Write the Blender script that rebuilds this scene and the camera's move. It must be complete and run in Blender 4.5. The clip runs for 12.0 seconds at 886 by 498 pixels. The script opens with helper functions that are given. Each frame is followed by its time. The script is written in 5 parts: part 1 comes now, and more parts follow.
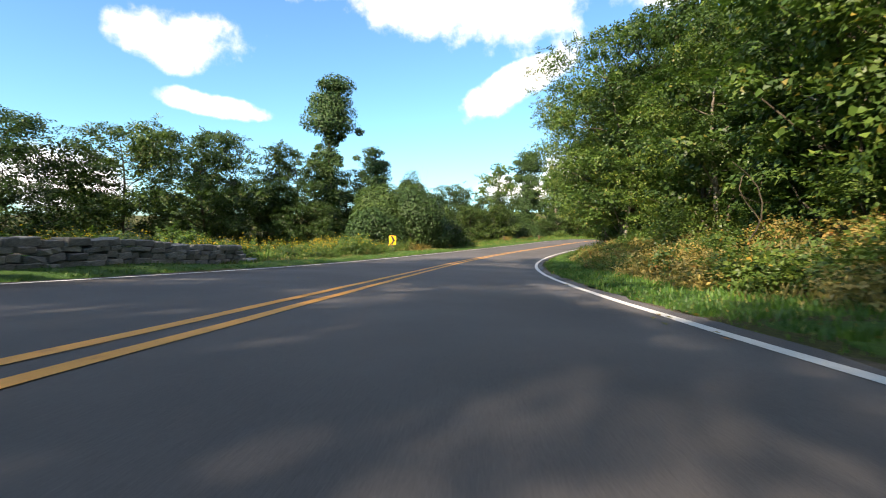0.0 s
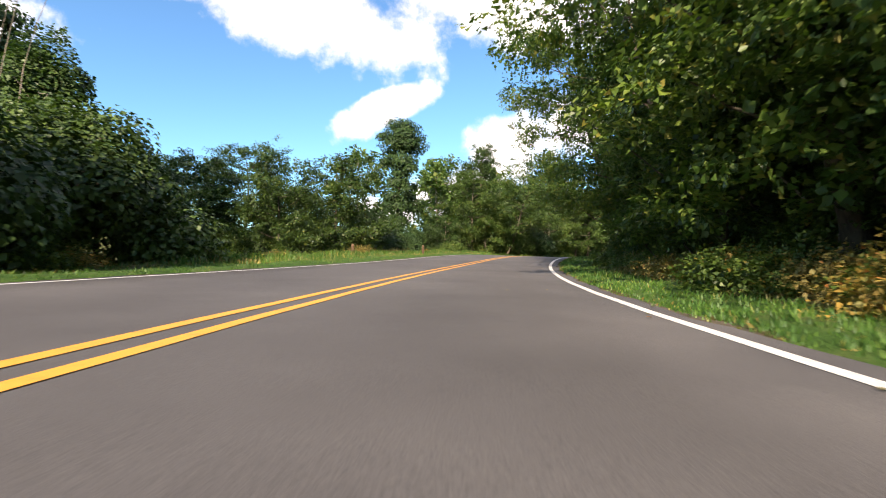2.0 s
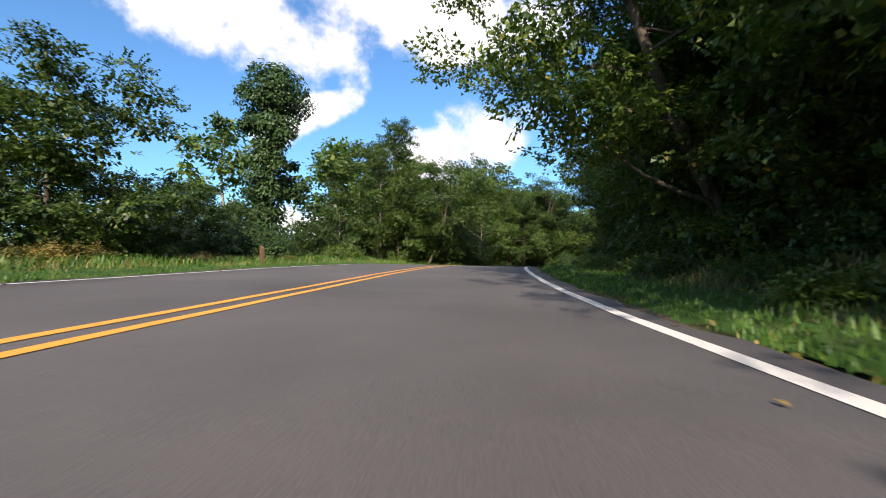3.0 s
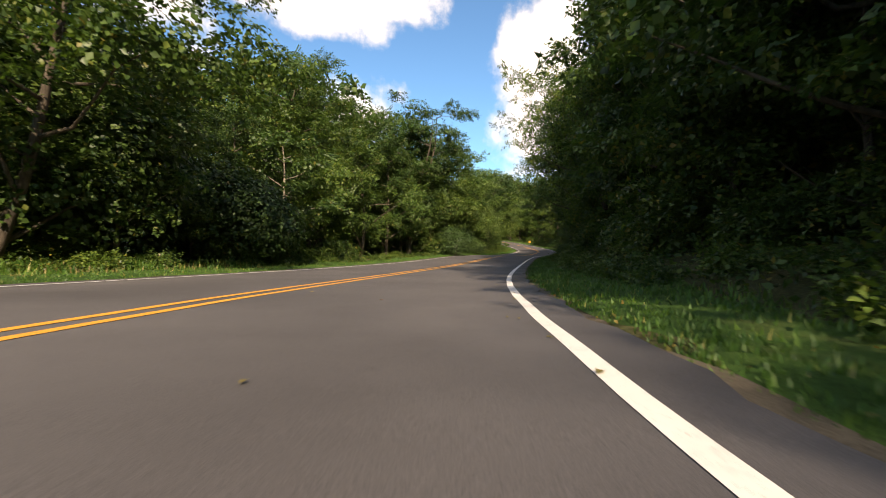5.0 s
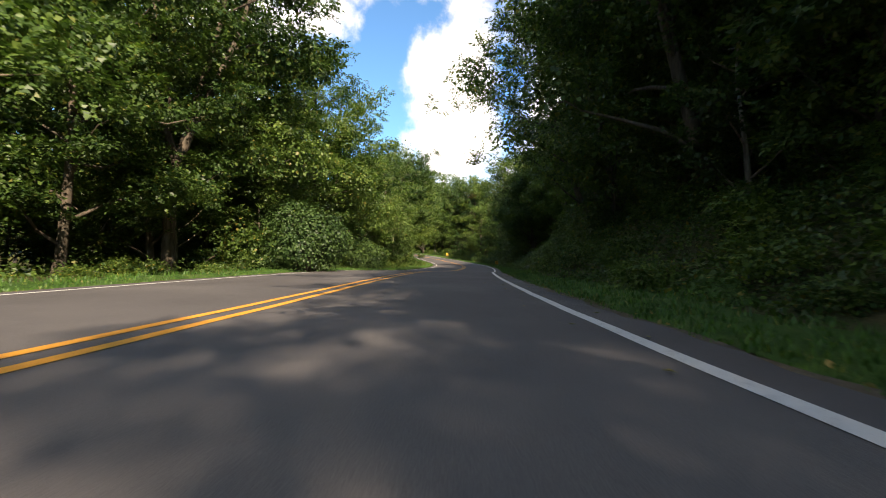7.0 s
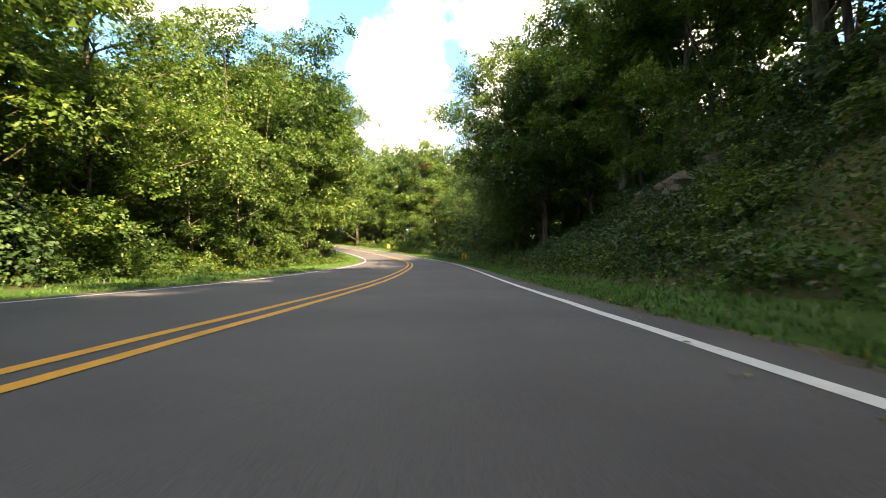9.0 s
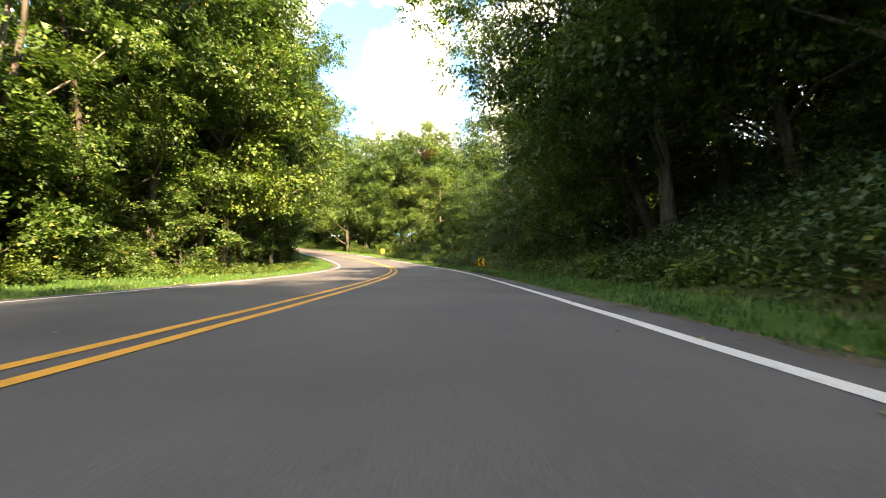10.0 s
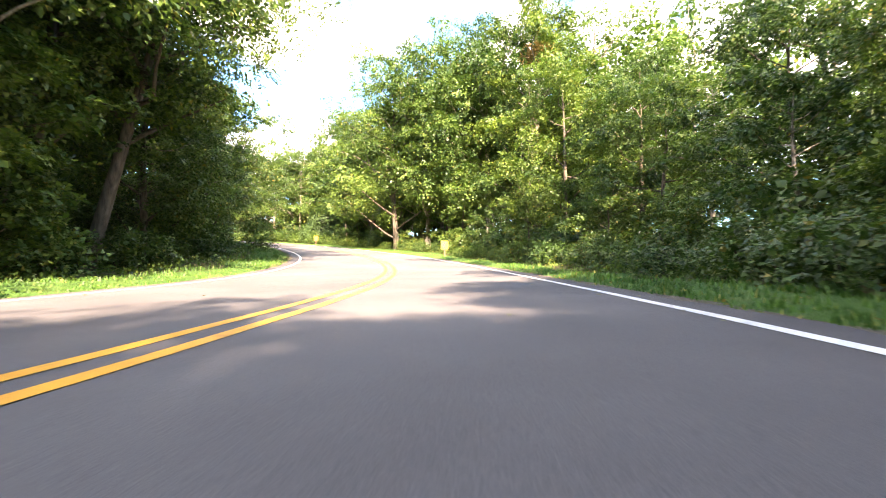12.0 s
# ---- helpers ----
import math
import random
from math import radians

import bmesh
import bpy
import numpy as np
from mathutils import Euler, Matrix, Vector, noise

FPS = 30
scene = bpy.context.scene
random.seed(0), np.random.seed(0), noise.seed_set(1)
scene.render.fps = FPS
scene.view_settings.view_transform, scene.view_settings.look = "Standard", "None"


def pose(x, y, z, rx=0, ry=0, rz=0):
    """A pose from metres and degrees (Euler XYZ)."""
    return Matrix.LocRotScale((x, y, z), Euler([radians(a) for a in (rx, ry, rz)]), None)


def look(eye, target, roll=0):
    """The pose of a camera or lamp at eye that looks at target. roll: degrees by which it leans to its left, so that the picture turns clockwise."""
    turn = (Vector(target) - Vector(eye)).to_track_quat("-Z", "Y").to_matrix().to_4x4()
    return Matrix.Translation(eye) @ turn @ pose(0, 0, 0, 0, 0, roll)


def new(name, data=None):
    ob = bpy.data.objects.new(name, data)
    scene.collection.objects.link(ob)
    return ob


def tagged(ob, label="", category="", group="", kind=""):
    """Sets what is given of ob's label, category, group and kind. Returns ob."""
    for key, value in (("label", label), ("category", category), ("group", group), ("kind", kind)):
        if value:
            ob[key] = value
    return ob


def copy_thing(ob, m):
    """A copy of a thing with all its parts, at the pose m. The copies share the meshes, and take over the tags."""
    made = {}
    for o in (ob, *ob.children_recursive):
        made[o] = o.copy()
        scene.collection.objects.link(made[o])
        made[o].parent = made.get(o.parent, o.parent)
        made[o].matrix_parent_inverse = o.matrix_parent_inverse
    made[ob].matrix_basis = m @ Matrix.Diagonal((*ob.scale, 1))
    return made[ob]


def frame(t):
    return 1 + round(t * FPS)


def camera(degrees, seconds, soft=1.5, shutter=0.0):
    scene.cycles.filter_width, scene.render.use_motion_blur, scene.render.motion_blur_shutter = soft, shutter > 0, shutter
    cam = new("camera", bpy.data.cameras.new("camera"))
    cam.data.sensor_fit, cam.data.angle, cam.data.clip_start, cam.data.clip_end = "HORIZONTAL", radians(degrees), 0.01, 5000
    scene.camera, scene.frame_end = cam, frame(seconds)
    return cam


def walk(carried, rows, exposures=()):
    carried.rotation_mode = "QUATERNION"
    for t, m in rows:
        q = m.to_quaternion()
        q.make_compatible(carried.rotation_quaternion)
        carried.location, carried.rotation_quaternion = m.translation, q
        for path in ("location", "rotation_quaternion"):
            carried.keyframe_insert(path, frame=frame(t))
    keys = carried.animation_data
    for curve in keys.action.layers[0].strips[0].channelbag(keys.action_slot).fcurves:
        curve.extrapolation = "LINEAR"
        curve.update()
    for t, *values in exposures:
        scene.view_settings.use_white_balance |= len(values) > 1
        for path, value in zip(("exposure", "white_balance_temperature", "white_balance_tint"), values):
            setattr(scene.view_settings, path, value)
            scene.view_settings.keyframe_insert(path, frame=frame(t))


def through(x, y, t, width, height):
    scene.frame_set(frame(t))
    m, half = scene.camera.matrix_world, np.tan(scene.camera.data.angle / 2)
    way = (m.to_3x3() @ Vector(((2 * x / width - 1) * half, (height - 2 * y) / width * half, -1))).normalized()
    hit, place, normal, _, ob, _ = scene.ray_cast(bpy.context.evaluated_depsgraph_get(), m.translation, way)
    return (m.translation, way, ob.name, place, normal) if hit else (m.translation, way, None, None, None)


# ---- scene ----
cam = camera(87.77, 12.0, soft=1.0, shutter=0.08)
PATH = [
    (0.0, 2.036, -0.946, 0.560, 87.40, -1.37, 3.54),
    (0.5, 1.995, 7.354, 0.011, 88.27, -1.46, 0.60),
    (1.0, 2.439, 15.635, -0.399, 89.11, -1.56, -2.83),
    (1.5, 3.635, 23.860, -0.655, 89.80, -1.74, -7.49),
    (2.0, 5.537, 31.995, -0.807, 90.68, -1.72, -12.77),
    (2.5, 8.199, 39.950, -0.847, 91.42, -1.74, -17.95),
    (3.0, 11.614, 47.592, -0.803, 92.16, -1.13, -22.25),
    (5.0, 28.716, 74.354, -0.234, 89.85, -0.79, -38.86),
    (5.5, 33.364, 79.741, -0.429, 90.25, -1.05, -42.17),
    (6.0, 38.165, 84.905, -0.587, 91.02, -1.50, -45.55),
    (6.5, 43.401, 89.640, -0.675, 91.63, -1.49, -48.58),
    (7.0, 48.944, 94.147, -0.700, 91.99, -0.78, -49.98),
    (9.0, 73.118, 112.274, -0.590, 91.42, 0.05, -56.22),
    (9.5, 79.772, 116.591, -0.689, 91.98, -0.09, -56.35),
    (10.0, 86.516, 121.020, -0.687, 92.54, 0.22, -55.12),
    (10.5, 93.338, 125.644, -0.595, 92.60, 1.05, -53.93),
    (11.0, 100.073, 130.655, -0.471, 92.61, 0.76, -51.74),
    (11.5, 106.643, 136.069, -0.343, 92.84, 0.82, -47.54),
    (12.0, 113.009, 141.842, -0.185, 93.30, 0.48, -42.93),
]
EXPOSURES = [(0.0, 1.4, 7650, 15), (0.5, 0.95, 7700, 14), (0.9, 1.0, 7900, 14), (1.6, 1.3, 7800, 18), (3.2, 0.85, 6800, 18), (5.0, 0.92, 8300, 18), (6.0, 0.95, 8000, 17), (6.5, 1.25, 7900, 17), (7.2, 1.28, 7800, 15), (8.8, 2.45, 9200, 14), (9.5, 2.65, 9400, 15), (10.3, 2.9, 9800, 18), (11.0, 2.95, 9400, 21), (12.0, 3.5, 8200, 25)]
walk(cam, [(r[0], pose(*r[1:])) for r in PATH], exposures=EXPOSURES)

# ---- road line: turn per metre and climb per metre at every 10 m of the centre line ----
ROAD_START = -20.0
TURN = [-0.19, -1.08, -2.82, -6.42, -10.7, -10.13, -9.42, -7.67, -7.24, -8.42, -11.01, -10.08, -5.2, -1.85, -2.45, -5.21, -3.2, 1.96, 2.58, 2.93, 6.76, 6.31, 11.78, 16.77, 16.58, 14.38, 13.03, 12.4, 12.37, 12.06, 10.87, 8.85, 6.33]
CLIMB = [-30.5, -46.6, -66.6, -54.6, -32.8, -14.7, -0.0, 13.9, 31.6, 20.6, -11.7, -26.5, -14.8, -2.9, 12.1, 8.7, -10.6, -7.3, 10.4, 13.6, 20.5, 23.4, 37.3, 68.6, 86.2, 93.8, 96.2, 94.4, 85.6, 71.0, 53.3, 35.2, 17.6]
WLINE, YOFF = 3.901, 0.374
EDGE_LINE, YELLOW_LEFT, YELLOW_RIGHT = WLINE, -0.057, -YOFF
STEP = 0.5


def road_table():
    s = np.arange(ROAD_START, ROAD_START + 10.0 * (len(TURN) - 1), STEP)
    knots = ROAD_START + 10.0 * np.arange(len(TURN))
    k, g = np.interp(s, knots, TURN) / 1000.0, np.interp(s, knots, CLIMB) / 1000.0
    def run(a):
        out = np.concatenate([[0.0], np.cumsum(a[:-1] + a[1:]) * STEP / 2])
        return out - np.interp(0.0, s, out)
    th = run(k)
    return s, run(-np.sin(th)), run(np.cos(th)), run(g), th


RS, RX, RY, RZ, RT = road_table()


def on_road(s, d):
    """Place on the road: s metres along it, d metres to the left of its middle."""
    th = np.interp(s, RS, RT)
    return (np.interp(s, RS, RX) - np.cos(th) * d, np.interp(s, RS, RY) - np.sin(th) * d, np.interp(s, RS, RZ))


def along(x, y):
    """s and d of places in the plan, by the nearest piece of the centre line."""
    x, y = np.atleast_1d(np.asarray(x, float)), np.atleast_1d(np.asarray(y, float))
    best_s, best_d, best_q = np.zeros(len(x)), np.zeros(len(x)), np.full(len(x), 1e18)
    for i in range(0, len(RS), 2):
        dx, dy = x - RX[i], y - RY[i]
        q = dx * dx + dy * dy
        near = q < best_q
        best_q[near] = q[near]
        best_s[near] = RS[i]
        best_d[near] = (-np.cos(RT[i]) * dx - np.sin(RT[i]) * dy)[near]
    sign = np.where(best_d < 0, -1.0, 1.0)
    return best_s, sign * np.sqrt(best_q)


def wave(x, y):
    return (np.sin(x * 0.31 + 1.7 * np.sin(y * 0.13)) * np.cos(y * 0.27 + 0.6) + 0.5 * np.sin(x * 0.83 + y * 0.71)
            + 0.3 * np.sin(x * 1.9 - y * 1.4 + 0.5))


BANK_S = [-60, 0, 20, 40, 60, 100, 125, 150, 165, 174, 182, 200, 260]
BANK_K = [0.45, 0.45, 0.42, 0.35, 0.3, 0.40, 0.70, 0.92, 0.60, 0.26, 0.06, 0.05, 0.08]
VERGE_K = [2.4, 2.2, 2.2, 2.0, 1.8, 1.8, 1.6, 1.5, 1.6, 1.8, 2.0, 2.0, 2.0]


def shoulder(s):
    return np.interp(s, [-60, 55, 75, 260], [0.28, 0.30, 0.50, 0.45])


def height(x, y):
    """The lie of the land."""
    x, y = np.asarray(x, float), np.asarray(y, float)
    s, d = along(x, y)
    z = np.interp(s, RS, RZ)
    out = np.abs(d) - EDGE_LINE - shoulder(s)
    up = np.interp(s, BANK_S, BANK_K)
    verge = np.interp(s, BANK_S, VERGE_K)
    o = np.maximum(out - verge, 0.0)
    bank = up * (np.sqrt(o * o + 0.25) - 0.5)
    bank = np.where(bank > 7.0, 7.0 + (bank - 7.0) * 0.35, bank)
    bank = np.where(bank > 16.0, 16.0 + (bank - 16.0) * 0.1, bank)
    fall = -0.07 * np.clip(out - 4.0, 0.0, 40.0) * np.interp(s, [100, 150], [1.0, 0.2])
    rough = 0.10 * wave(x, y) * np.clip(out / 3.0, 0.0, 1.0)
    lift = np.where(out > 0, -0.03 + 0.05 * np.clip(out / 0.5, 0, 1), -0.12)
    return z + lift + rough + np.where(d < 0, bank, fall) * (out > 0)


def ground_at(s, d):
    x, y, _ = on_road(s, d)
    return float(x), float(y), float(height([x], [y])[0])


# ---- world, sun ----
SUN_AZ, SUN_EL = math.radians(211.0), math.radians(32.0)
sun = new("sun", bpy.data.lights.new("sun", "SUN"))
sun.data.energy, sun.data.angle, sun.data.color = 5.0, math.radians(0.55), (1.0, 0.91, 0.78)
sun_way = Vector((math.sin(SUN_AZ) * math.cos(SUN_EL), math.cos(SUN_AZ) * math.cos(SUN_EL), math.sin(SUN_EL)))
sun.matrix_world = look(tuple(sun_way * 60.0), (0, 0, 0))

world = bpy.data.worlds.new("sky")
scene.world = world
world.use_nodes = True
wn, wl = world.node_tree.nodes, world.node_tree.links
wn.clear()
sky = wn.new("ShaderNodeTexSky")
sky.sky_type, sky.sun_disc, sky.sun_elevation, sky.sun_rotation = "NISHITA", False, SUN_EL, SUN_AZ
sky.air_density, sky.dust_density, sky.ozone_density = 1.0, 0.6, 2.5


def wmath(op, a, b=None, c=None):
    n = wn.new("ShaderNodeMath")
    n.operation = op
    for i, v in enumerate((a, b, c)):
        if v is None:
            continue
        if isinstance(v, (int, float)):
            n.inputs[i].default_value = v
        else:
            wl.new(v, n.inputs[i])
    return n.outputs[0]


def wdot(v, way):
    n = wn.new("ShaderNodeVectorMath")
    n.operation = "DOT_PRODUCT"
    wl.new(v, n.inputs[0])
    n.inputs[1].default_value = way
    return n.outputs["Value"]


coord = wn.new("ShaderNodeTexCoord").outputs["Generated"]
puff = wn.new("ShaderNodeTexNoise")
puff.inputs["Scale"].default_value, puff.inputs["Detail"].default_value, puff.inputs["Roughness"].default_value = 9.0, 9.0, 0.58
wl.new(coord, puff.inputs["Vector"])
# clouds: heading and height in degrees, half width, half height, tilt of the long axis
CLOUDS = [(32.3, 19.3, 6.8, 3.6, 0), (30.4, 12.7, 6.4, 1.3, -4), (5.0, 26.6, 18.0, 5.4, -10), (-9.0, 31.0, 10.0, 4.6, 0), (-4.4, 16.9, 8.6, 2.3, 28), (46.0, 3.5, 9.0, 3.6, 0), (-5.0, 4.6, 6.0, 2.6, 0),
          (-15.0, 8.0, 7.0, 3.6, 10), (-24.0, 14.5, 9.5, 5.5, 25), (-25.5, 28.0, 13.0, 4.5, 0), (-52.0, 17.0, 7.5, 15.0, -8), (-66.0, 18.0, 11.0, 14.0, 0), (-82.0, 22.0, 14.0, 14.0, 0), (-44.0, 34.0, 9.0, 5.0, 10),
          (62.0, 20.0, 12.0, 5.0, 0), (100.0, 30.0, 20.0, 9.0, 0), (160.0, 25.0, 25.0, 8.0, 0), (-130.0, 30.0, 22.0, 9.0, 0),
          # high clouds out of view, added to whiten and lift the ambient light
          (20.0, 52.0, 24.0, 8.0, 10), (-70.0, 56.0, 22.0, 9.0, -15), (-160.0, 60.0, 24.0, 9.0, 0), (110.0, 62.0, 20.0, 9.0, 20), (-20.0, 76.0, 16.0, 9.0, 0)]
cover = None
for az, el, half_w, half_h, tilt in CLOUDS:
    a, e, q = math.radians(az), math.radians(el), math.radians(tilt)
    mid = Vector((-math.sin(a) * math.cos(e), math.cos(a) * math.cos(e), math.sin(e)))
    side = Vector((math.cos(a), math.sin(a), 0.0))
    over = side.cross(mid)
    long, high = side * math.cos(q) + over * math.sin(q), over * math.cos(q) - side * math.sin(q)
    u = wdot(coord, long / math.tan(math.radians(half_w)))
    v = wdot(coord, high / math.tan(math.radians(half_h)))
    r = wmath("ADD", wmath("MULTIPLY", u, u), wmath("MULTIPLY", v, v))
    front = wmath("MULTIPLY", wmath("LESS_THAN", wdot(coord, mid), 0.0), 50.0)
    m = wmath("SUBTRACT", 1.0, wmath("ADD", r, front))
    cover = m if cover is None else wmath("MAXIMUM", cover, m)
cover = wmath("MAXIMUM", cover, -1.2)
lumpy = wmath("ADD", cover, wmath("MULTIPLY", wmath("SUBTRACT", puff.outputs["Fac"], 0.5), 3.6))
ramp = wn.new("ShaderNodeMapRange")
ramp.interpolation_type = "SMOOTHSTEP"
ramp.inputs["From Min"].default_value, ramp.inputs["From Max"].default_value = 0.0, 0.95
wl.new(lumpy, ramp.inputs["Value"])
shade = wn.new("ShaderNodeMapRange")
shade.inputs["From Min"].default_value, shade.inputs["From Max"].default_value = 0.2, 2.6
shade.inputs["To Min"].default_value, shade.inputs["To Max"].default_value = 7.0, 11.5
wl.new(lumpy, shade.inputs["Value"])
white = wn.new("ShaderNodeMix")
white.data_type = "RGBA"
white.blend_type = "MIX"
wl.new(ramp.outputs["Result"], white.inputs["Factor"])
blue = wn.new("ShaderNodeMix")
blue.data_type, blue.blend_type = "RGBA", "MULTIPLY"
blue.inputs["Factor"].default_value, blue.inputs[7].default_value = 1.0, (0.62, 1.06, 1.32, 1.0)
wl.new(sky.outputs["Color"], blue.inputs[6])
wl.new(blue.outputs[2], white.inputs[6])
pale = wn.new("ShaderNodeCombineColor")
for i, f in enumerate((0.98, 1.0, 1.04)):
    wl.new(wmath("MULTIPLY", shade.outputs["Result"], f), pale.inputs[i])
wl.new(pale.outputs["Color"], white.inputs[7])
bg = wn.new("ShaderNodeBackground")
bg.inputs["Strength"].default_value = 0.096
wl.new(white.outputs[2], bg.inputs["Color"])
wl.new(bg.outputs["Background"], wn.new("ShaderNodeOutputWorld").inputs["Surface"])


# ---- materials ----
class Mat:
    """A node material with a few short ways to wire it."""

    def __init__(self, name, rough=0.8, spec=0.3):
        self.m = bpy.data.materials.new(name)
        self.m.use_nodes = True
        self.n, self.l = self.m.node_tree.nodes, self.m.node_tree.links
        self.b = self.n["Principled BSDF"]
        self.b.inputs["Roughness"].default_value = rough
        self.b.inputs["Specular IOR Level"].default_value = spec
        self.pos = self.n.new("ShaderNodeTexCoord").outputs["Object"]

    def noise(self, scale, detail=4.0, rough=0.55, vec=None):
        t = self.n.new("ShaderNodeTexNoise")
        t.inputs["Scale"].default_value, t.inputs["Detail"].default_value, t.inputs["Roughness"].default_value = scale, detail, rough
        self.l.new(vec or self.pos, t.inputs["Vector"])
        return t.outputs["Fac"]

    def scaled(self, sx, sy, sz):
        t = self.n.new("ShaderNodeMapping")
        t.inputs["Scale"].default_value = (sx, sy, sz)
        self.l.new(self.pos, t.inputs["Vector"])
        return t.outputs["Vector"]

    def ramp(self, fac, *stops):
        t = self.n.new("ShaderNodeValToRGB")
        while len(t.color_ramp.elements) < len(stops):
            t.color_ramp.elements.new(0.5)
        for e, (p, c) in zip(t.color_ramp.elements, stops):
            e.position, e.color = p, (*c, 1.0)
        self.l.new(fac, t.inputs["Fac"])
        return t.outputs["Color"]

    def mix(self, fac, a, b, blend="MIX"):
        t = self.n.new("ShaderNodeMix")
        t.data_type, t.blend_type = "RGBA", blend
        for sock, v in ((t.inputs["Factor"], fac), (t.inputs[6], a), (t.inputs[7], b)):
            if isinstance(v, (int, float)):
                sock.default_value = v
            elif isinstance(v, tuple):
                sock.default_value = (*v, 1.0)
            else:
                self.l.new(v, sock)
        return t.outputs[2]

    def island(self):
        return self.n.new("ShaderNodeNewGeometry").outputs["Random Per Island"]

    def piece(self):
        return self.n.new("ShaderNodeObjectInfo").outputs["Random"]

    def color(self, c):
        if isinstance(c, tuple):
            self.b.inputs["Base Color"].default_value = (*c, 1.0)
        else:
            self.l.new(c, self.b.inputs["Base Color"])
        return self

    def bump(self, h, strength=0.4, dist=0.02):
        t = self.n.new("ShaderNodeBump")
        t.inputs["Strength"].default_value, t.inputs["Distance"].default_value = strength, dist
        self.l.new(h, t.inputs["Height"])
        self.l.new(t.outputs["Normal"], self.b.inputs["Normal"])
        return self


def leaf_material(name, dark, mid, light, odd=None, through=0.35, rough=0.45):
    """Leaves: each its own green, some light comes through."""
    k = Mat(name, rough, 0.35)
    each = k.ramp(k.island(), (0.0, dark), (0.5, mid), (0.93, light), (1.0, odd or light))
    patch = k.ramp(k.noise(0.55, 3.0), (0.3, (0.72, 0.76, 0.72)), (0.7, (1.22, 1.16, 0.95)))
    col = k.mix(1.0, each, patch, "MULTIPLY")
    tree = k.ramp(k.piece(), (0.0, (0.80, 0.86, 0.85)), (0.5, (1.0, 1.0, 1.0)), (1.0, (1.22, 1.12, 0.90)))
    col = k.mix(1.0, col, tree, "MULTIPLY")
    k.color(col)
    t = k.n.new("ShaderNodeBsdfTranslucent")
    k.l.new(k.mix(1.0, col, (1.02, 1.18, 0.62), "MULTIPLY"), t.inputs["Color"])
    s = k.n.new("ShaderNodeMixShader")
    s.inputs["Fac"].default_value = through
    k.l.new(k.b.outputs["BSDF"], s.inputs[1])
    k.l.new(t.outputs["BSDF"], s.inputs[2])
    k.l.new(s.outputs["Shader"], k.n["Material Output"].inputs["Surface"])
    return k.m


LEAF_OAK = leaf_material("leaf_green", (0.022, 0.050, 0.015), (0.044, 0.090, 0.024), (0.086, 0.146, 0.040), (0.150, 0.146, 0.040))
LEAF_MEADOW = leaf_material("leaf_meadow", (0.019, 0.044, 0.013), (0.038, 0.077, 0.021), (0.072, 0.124, 0.033), (0.115, 0.125, 0.038), 0.28)
LEAF_BRIGHT = leaf_material("leaf_bright", (0.040, 0.084, 0.021), (0.080, 0.142, 0.033), (0.140, 0.208, 0.052), (0.220, 0.200, 0.058))
LEAF_VINE = leaf_material("leaf_vine", (0.022, 0.050, 0.017), (0.042, 0.086, 0.026), (0.076, 0.132, 0.042), None, 0.25, 0.5)
LEAF_SHRUB = leaf_material("leaf_shrub", (0.030, 0.066, 0.018), (0.062, 0.114, 0.028), (0.114, 0.172, 0.043), (0.27, 0.19, 0.050))
# yellow-green leaves, coloured paler still to stand in for light in dark woods
LEAF_PALE_LIT = leaf_material("leaf_pale_lit", (0.056, 0.104, 0.030), (0.104, 0.172, 0.045), (0.170, 0.245, 0.068), (0.250, 0.220, 0.070), 0.45)
LEAF_DRY = leaf_material("leaf_dry", (0.10, 0.11, 0.03), (0.20, 0.16, 0.05), (0.30, 0.21, 0.07), (0.30, 0.11, 0.04), 0.3, 0.6)
LEAF_PINK = leaf_material("leaf_fading", (0.16, 0.11, 0.05), (0.26, 0.16, 0.08), (0.34, 0.20, 0.11), (0.38, 0.16, 0.09), 0.35, 0.6)
FLOWER = leaf_material("flower_yellow", (0.35, 0.26, 0.03), (0.50, 0.36, 0.03), (0.60, 0.42, 0.04), (0.3, 0.28, 0.05), 0.3, 0.6)
GRASS = leaf_material("grass_green", (0.036, 0.098, 0.020), (0.062, 0.150, 0.029), (0.110, 0.205, 0.044), (0.30, 0.27, 0.10), 0.3, 0.5)
STRAW = leaf_material("grass_straw", (0.15, 0.14, 0.055), (0.24, 0.20, 0.085), (0.34, 0.28, 0.125), (0.12, 0.15, 0.05), 0.3, 0.6)

k = Mat("asphalt", 0.82, 0.35)
grit = k.noise(130.0, 3.0, 0.7)
worn = k.noise(0.35, 5.0, 0.6, k.scaled(1.0, 1.0, 1.0))
base = k.ramp(worn, (0.28, (0.062, 0.058, 0.058)), (0.52, (0.084, 0.079, 0.079)), (0.74, (0.110, 0.103, 0.100)))
speck = k.ramp(grit, (0.32, (0.62, 0.62, 0.63)), (0.5, (1.0, 1.0, 1.0)), (0.70, (1.45, 1.42, 1.38)))
stain = k.ramp(k.noise(2.3, 6.0, 0.65), (0.24, (0.70, 0.70, 0.70)), (0.36, (1.0, 1.0, 1.0)))
k.color(k.mix(0.8, k.mix(1.0, base, speck, "MULTIPLY"), k.mix(1.0, k.mix(1.0, base, speck, "MULTIPLY"), stain, "MULTIPLY")))
k.bump(grit, 0.35, 0.006)
ASPHALT = k.m


